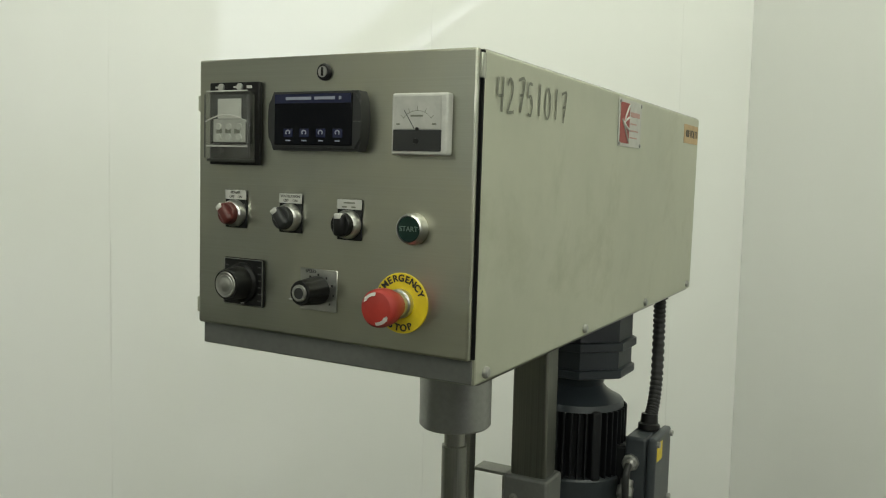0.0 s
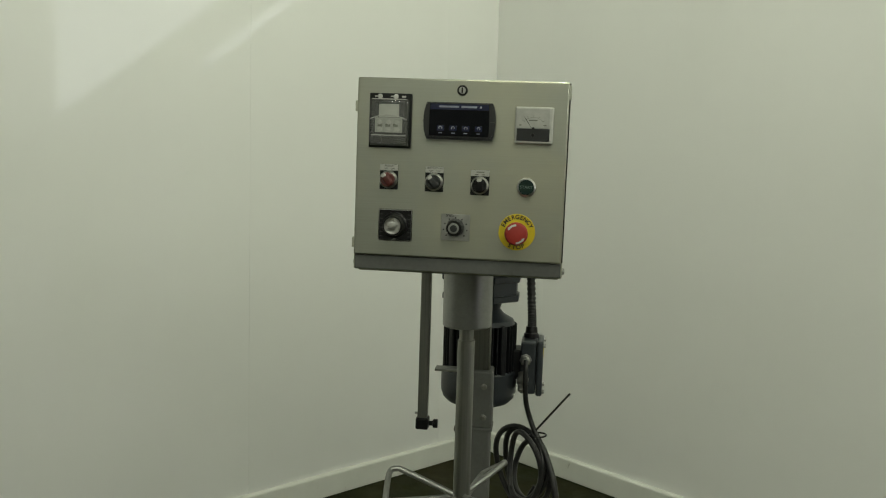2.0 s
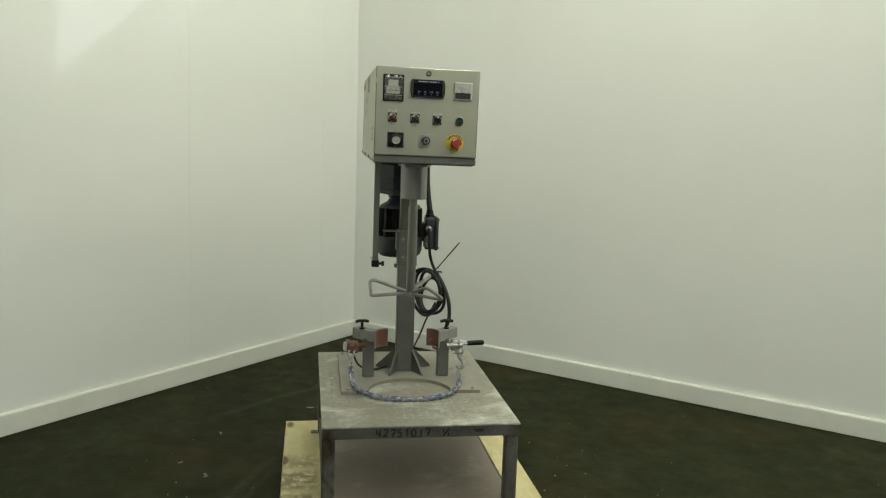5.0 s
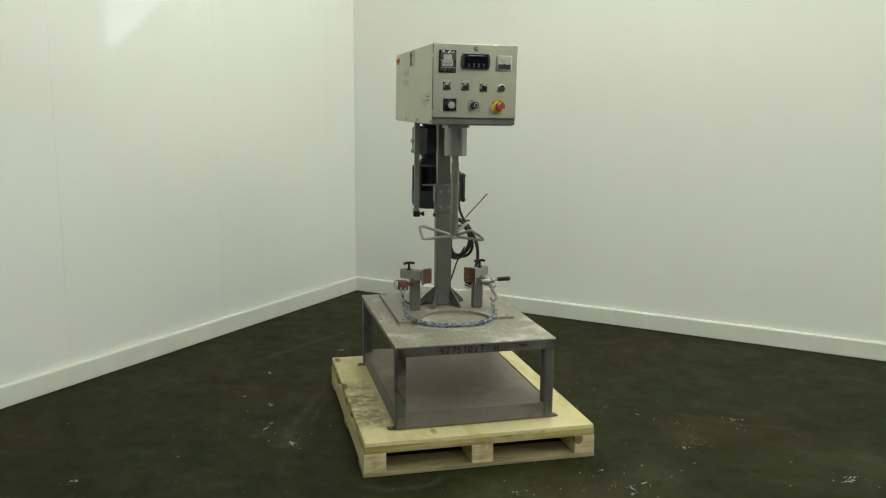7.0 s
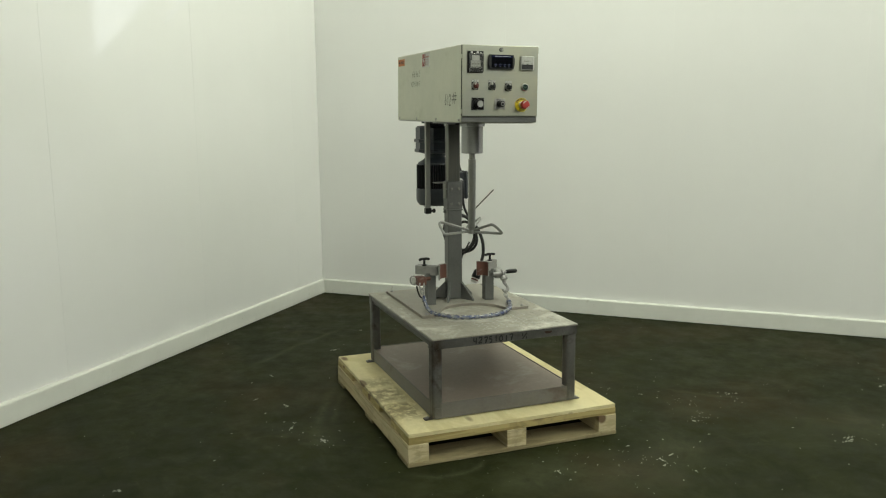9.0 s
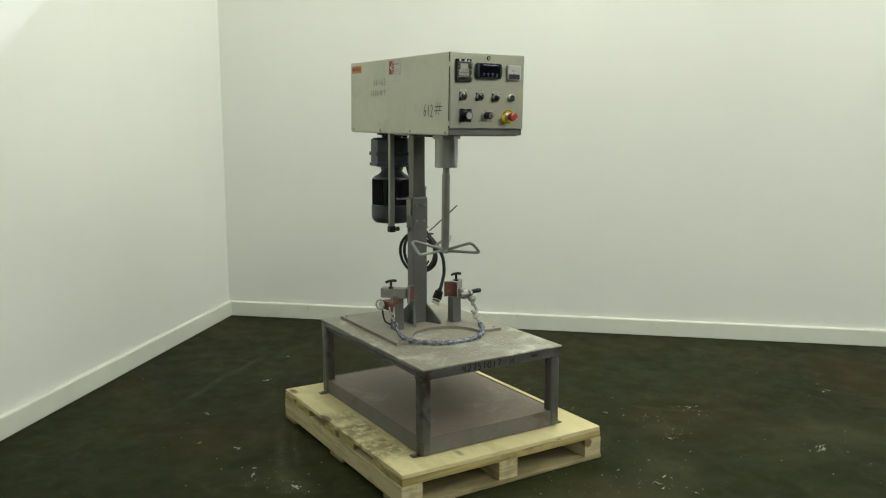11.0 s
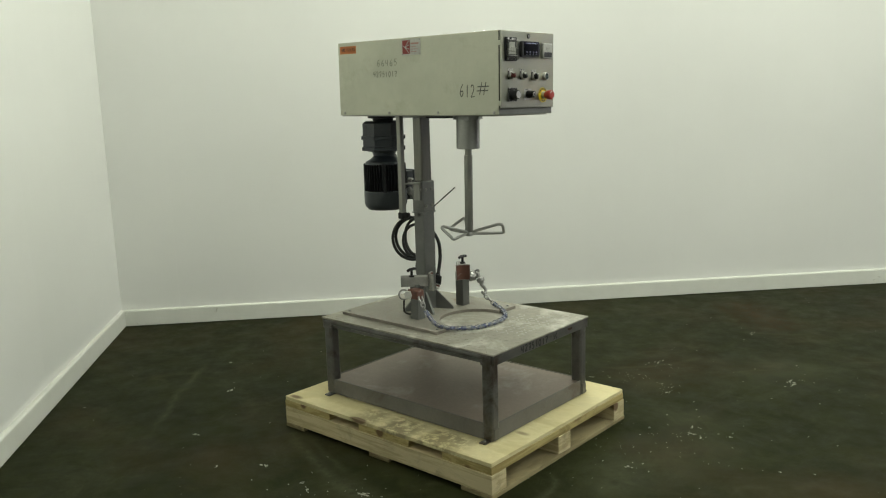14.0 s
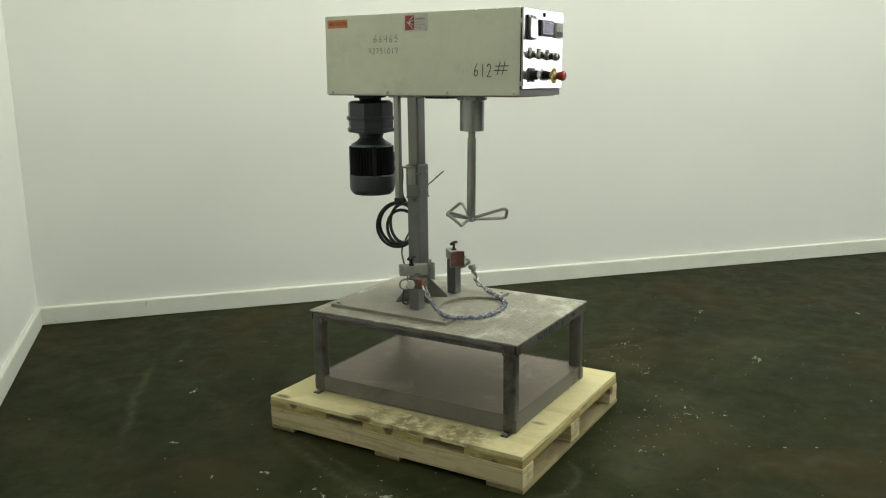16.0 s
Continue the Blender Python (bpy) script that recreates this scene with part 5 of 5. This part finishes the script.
left, ml = drum_clamp(-1, -0.160, 0.498, "grey steel drum clamp holding the chain end")
block = part("chain_block", box(bmesh.new(), -0.250, -0.204, 0.412, 0.472, 0.652, 0.694, 0.006), "rust", left, "rust-red chain block")
part("hex_bolt", lathe(bmesh.new(), (-0.250, 0.462, 0.670), (-0.9, -0.3, 0.05), [(0, 0.020), (0.010, 0.020), (0.012, 0.017)], 6), "white", left)
part("ring", sweep(bmesh.new(), [Vector((-0.244, 0.500, 0.664)) + 0.022 * (Vector((0.7, -0.7, 0)) * math.cos(a) + Vector((0, 0, 1)) * math.sin(a)) for a in [2 * math.pi * i / 18 for i in range(18)]], 0.0040, 8, True), "galv", left)
part("side_screw", lathe(bmesh.new(), (-0.208, 0.462, 0.674), (1, 0.3, 0), [(0, 0.010), (0.040, 0.010)], 12), "rust", left)
part("shackle", sweep(bmesh.new(), smooth_path([(-0.240, 0.412, 0.668), (-0.244, 0.402, 0.652), (-0.236, 0.396, 0.638), (-0.226, 0.398, 0.640), (-0.220, 0.410, 0.664)], 6), 0.0040, 8), "galv", left)
right, mr = drum_clamp(1, 0.156, 0.508, "grey steel drum clamp with a chain tightener and lever")
part("winch_body", box(bmesh.new(), 0.186, 0.232, 0.478, 0.524, 0.644, 0.692, 0.012, 3), "galv", right)
part("winch_pin", lathe(bmesh.new(), (0.168, 0.470, 0.672), (1, 0.15, 0), [(0, 0.010), (0.050, 0.010), (0.052, 0.016), (0.066, 0.016), (0.068, 0.010)], 14), "galv", right)
lever = part("lever", sweep(bmesh.new(), [(0.222, 0.500, 0.672), (0.262, 0.523, 0.669), (0.300, 0.545, 0.666)], 0.006, 10), "galv", right)
part("grip", sweep(bmesh.new(), [(0.262, 0.522, 0.669), (0.268, 0.526, 0.6685), (0.300, 0.545, 0.666), (0.334, 0.565, 0.662), (0.340, 0.569, 0.662)], 0.0105, 14, wave=lambda i: (0.7, 1, 1.05, 1.1, 0.7)[i]), "black", lever)
part("swivel", lathe(bmesh.new(), (0.218, 0.450, 0.664), (0.08, -0.40, -1), [(0, 0.016), (0.004, 0.019), (0.018, 0.019), (0.023, 0.012), (0.034, 0.011)], 18), "galv", right)
part("hook", sweep(bmesh.new(), smooth_path([(0.216, 0.444, 0.632), (0.228, 0.437, 0.620), (0.236, 0.430, 0.604), (0.228, 0.425, 0.590), (0.214, 0.424, 0.588), (0.204, 0.426, 0.600)], 6), 0.0078, 10, wave=lambda i: 1.0 if i < 24 else 0.72), "galv", right)

# ---- sleeved chain between the clamps ----
chain = thing("sleeved_chain", (0.0, 0.20, TZ), "steel chain in a torn blue plastic sleeve on the table", "chain")
CH = [(-0.234, 0.397, 0.640), (-0.234, 0.380, 0.612), (-0.231, 0.356, 0.580), (-0.224, 0.326, 0.552), (-0.208, 0.292, 0.5395), (-0.182, 0.256, 0.5365), (-0.140, 0.218, 0.5345), (-0.080, 0.192, 0.5325), (-0.010, 0.183, 0.5325), (0.065, 0.192, 0.5325),
      (0.125, 0.220, 0.5335), (0.168, 0.262, 0.5360), (0.196, 0.308, 0.5400), (0.208, 0.348, 0.5480), (0.212, 0.384, 0.5640), (0.212, 0.410, 0.5790), (0.213, 0.424, 0.5900)]
path = smooth_path(CH, 14)
acc = [0.0]
for a, b in zip(path, path[1:]):
    acc.append(acc[-1] + (b - a).length)


def along(s):
    i = max(0, min(len(acc) - 2, sum(1 for q in acc if q <= s) - 1))
    t = (s - acc[i]) / max(1e-9, acc[i + 1] - acc[i])
    return path[i].lerp(path[i + 1], t), (path[i + 1] - path[i]).normalized()


def oval(bm, rx, ry, wire):
    return sweep(bm, [((rx + ry * 0.0) * math.cos(a), ry * math.sin(a), 0) for a in [2 * math.pi * i / 12 for i in range(12)]], wire, 6, True)


link_mesh = finish(oval(bmesh.new(), 0.0155, 0.0088, 0.0030), "link", "galv", 60)
step = 0.0225
for k in range(int(acc[-1] / step)):
    p, d = along((k + 0.5) * step)
    side = d.cross(Vector((0, 0, 1))).normalized()
    m = Matrix((d, side, d.cross(side))).transposed().to_4x4()
    m.translation = p - ORIGIN[chain.name]
    ob = new("link", link_mesh)
    ob.matrix_basis = m @ Matrix.Rotation(radians(45 + 90 * (k % 2)), 4, "X")
    ob.parent = chain
rnd = random.Random(9)
wob = [rnd.uniform(0.82, 1.16) for _ in range(400)]
n0, n1 = 16, len(path) - 40
part("sleeve", sweep(bmesh.new(), path[n0:n1], 0.0098, 12, wave=lambda i: wob[i] * (1.0 + 0.14 * math.sin(i * 0.9))), "sleeve", chain, "wrinkled blue and clear plastic sleeve", smooth=80)

# ---- paint chips and grit on the floor ----
rnd = random.Random(31)
bm = bmesh.new()
spots = [(1.380, 0.127, 0.030), (1.511, -0.570, 0.034), (0.941, 0.281, 0.012), (-0.77, 0.219, 0.030), (-1.660, -0.017, 0.022), (0.569, -0.488, 0.020), (-0.88, 1.29, 0.020), (-0.868, 0.489, 0.014)]
spots += [(1.484, -0.595, 0.020), (2.712, -0.919, 0.030), (0.980, -0.146, 0.020), (0.515, -0.306, 0.012), (0.644, -0.453, 0.016), (0.558, -0.535, 0.022), (0.098, -0.445, 0.014), (0.439, -0.94, 0.012), (-0.436, 1.675, 0.030), (-1.005, 0.903, 0.014), (-0.868, 0.743, 0.022), (-0.886, 0.430, 0.020), (-0.165, 2.098, 0.012), (0.641, -0.635, 0.014), (2.256, -0.052, 0.030)]
for cx, cy, count, spread in ((1.02, -0.12, 16, 0.05), (1.10, 0.08, 12, 0.06), (1.50, -0.58, 14, 0.04), (0.55, -0.50, 14, 0.08), (0.25, -0.40, 26, 0.16), (-0.90, 0.40, 14, 0.07), (-0.76, 0.21, 14, 0.05), (1.36, 0.10, 8, 0.05), (0.85, 0.20, 20, 0.22)):
    for _ in range(count):
        spots.append((cx + rnd.gauss(0, spread), cy + rnd.gauss(0, spread), rnd.choice((0.002, 0.003, 0.004, 0.006))))
for _ in range(360):
    a, r = rnd.uniform(0, 2 * math.pi), abs(rnd.gauss(0, 1.5)) + 0.3
    spots.append((0.35 + r * math.cos(a), 0.1 + r * math.sin(a), rnd.choice((0.002, 0.0025, 0.003, 0.004, 0.007))))
for x, y, size in spots:
    local = ROOM.inverted() @ Vector((x, y, 0))
    if local.x < 0.06 or local.y > -0.06:
        continue
    turn = rnd.uniform(0, 6.28)
    crumbs = [(0.0, 0.0, size)] if size < 0.011 else [(rnd.gauss(0, 0.55) * size, rnd.gauss(0, 0.22) * size, size * rnd.choice((0.15, 0.25, 0.35, 0.55))) for _ in range(7)]
    for ox, oy, r in crumbs:
        k = rnd.choice((4, 5, 6))
        pts = [(ox + r * rnd.uniform(0.3, 1.0) * math.cos(2 * math.pi * i / k), oy + 0.5 * r * rnd.uniform(0.25, 1.0) * math.sin(2 * math.pi * i / k)) for i in range(k)]
        slab(bm, [(x + px * math.cos(turn) - py * math.sin(turn), y + px * math.sin(turn) + py * math.cos(turn)) for px, py in pts], 0.0, 0.0012)
litter = new("paint_chips", finish(bm, "paint_chips", "chip", 0))
tagged(litter, "small pale paint chips and grit strewn over the floor", "debris", kind="stuff")

# ---- wall panels with fine open joints ----
for k in range(10):
    lo = -0.39 - 1.2 * k
    hi = 0.0 if k == 0 else lo + 1.2
    ob = new("panel", finish(box(bmesh.new(), -0.012, 0.0, max(lo, -DEEP) + 0.0002, hi - 0.0002, 0.0, HIGH, 0.0004, 1), "panel", "wall", 0))
    ob.parent = wall_left
for k in range(8):
    lo, hi = (0.0, 0.4) if k == 0 else (0.4 + 1.2 * (k - 1), min(BOOTH, 0.4 + 1.2 * k))
    ob = new("panel", finish(pierced(bmesh.new(), lo + 0.0001, hi - 0.0001, 0.0, 0.012), "panel", "wall", 0))
    ob.parent = wall_right
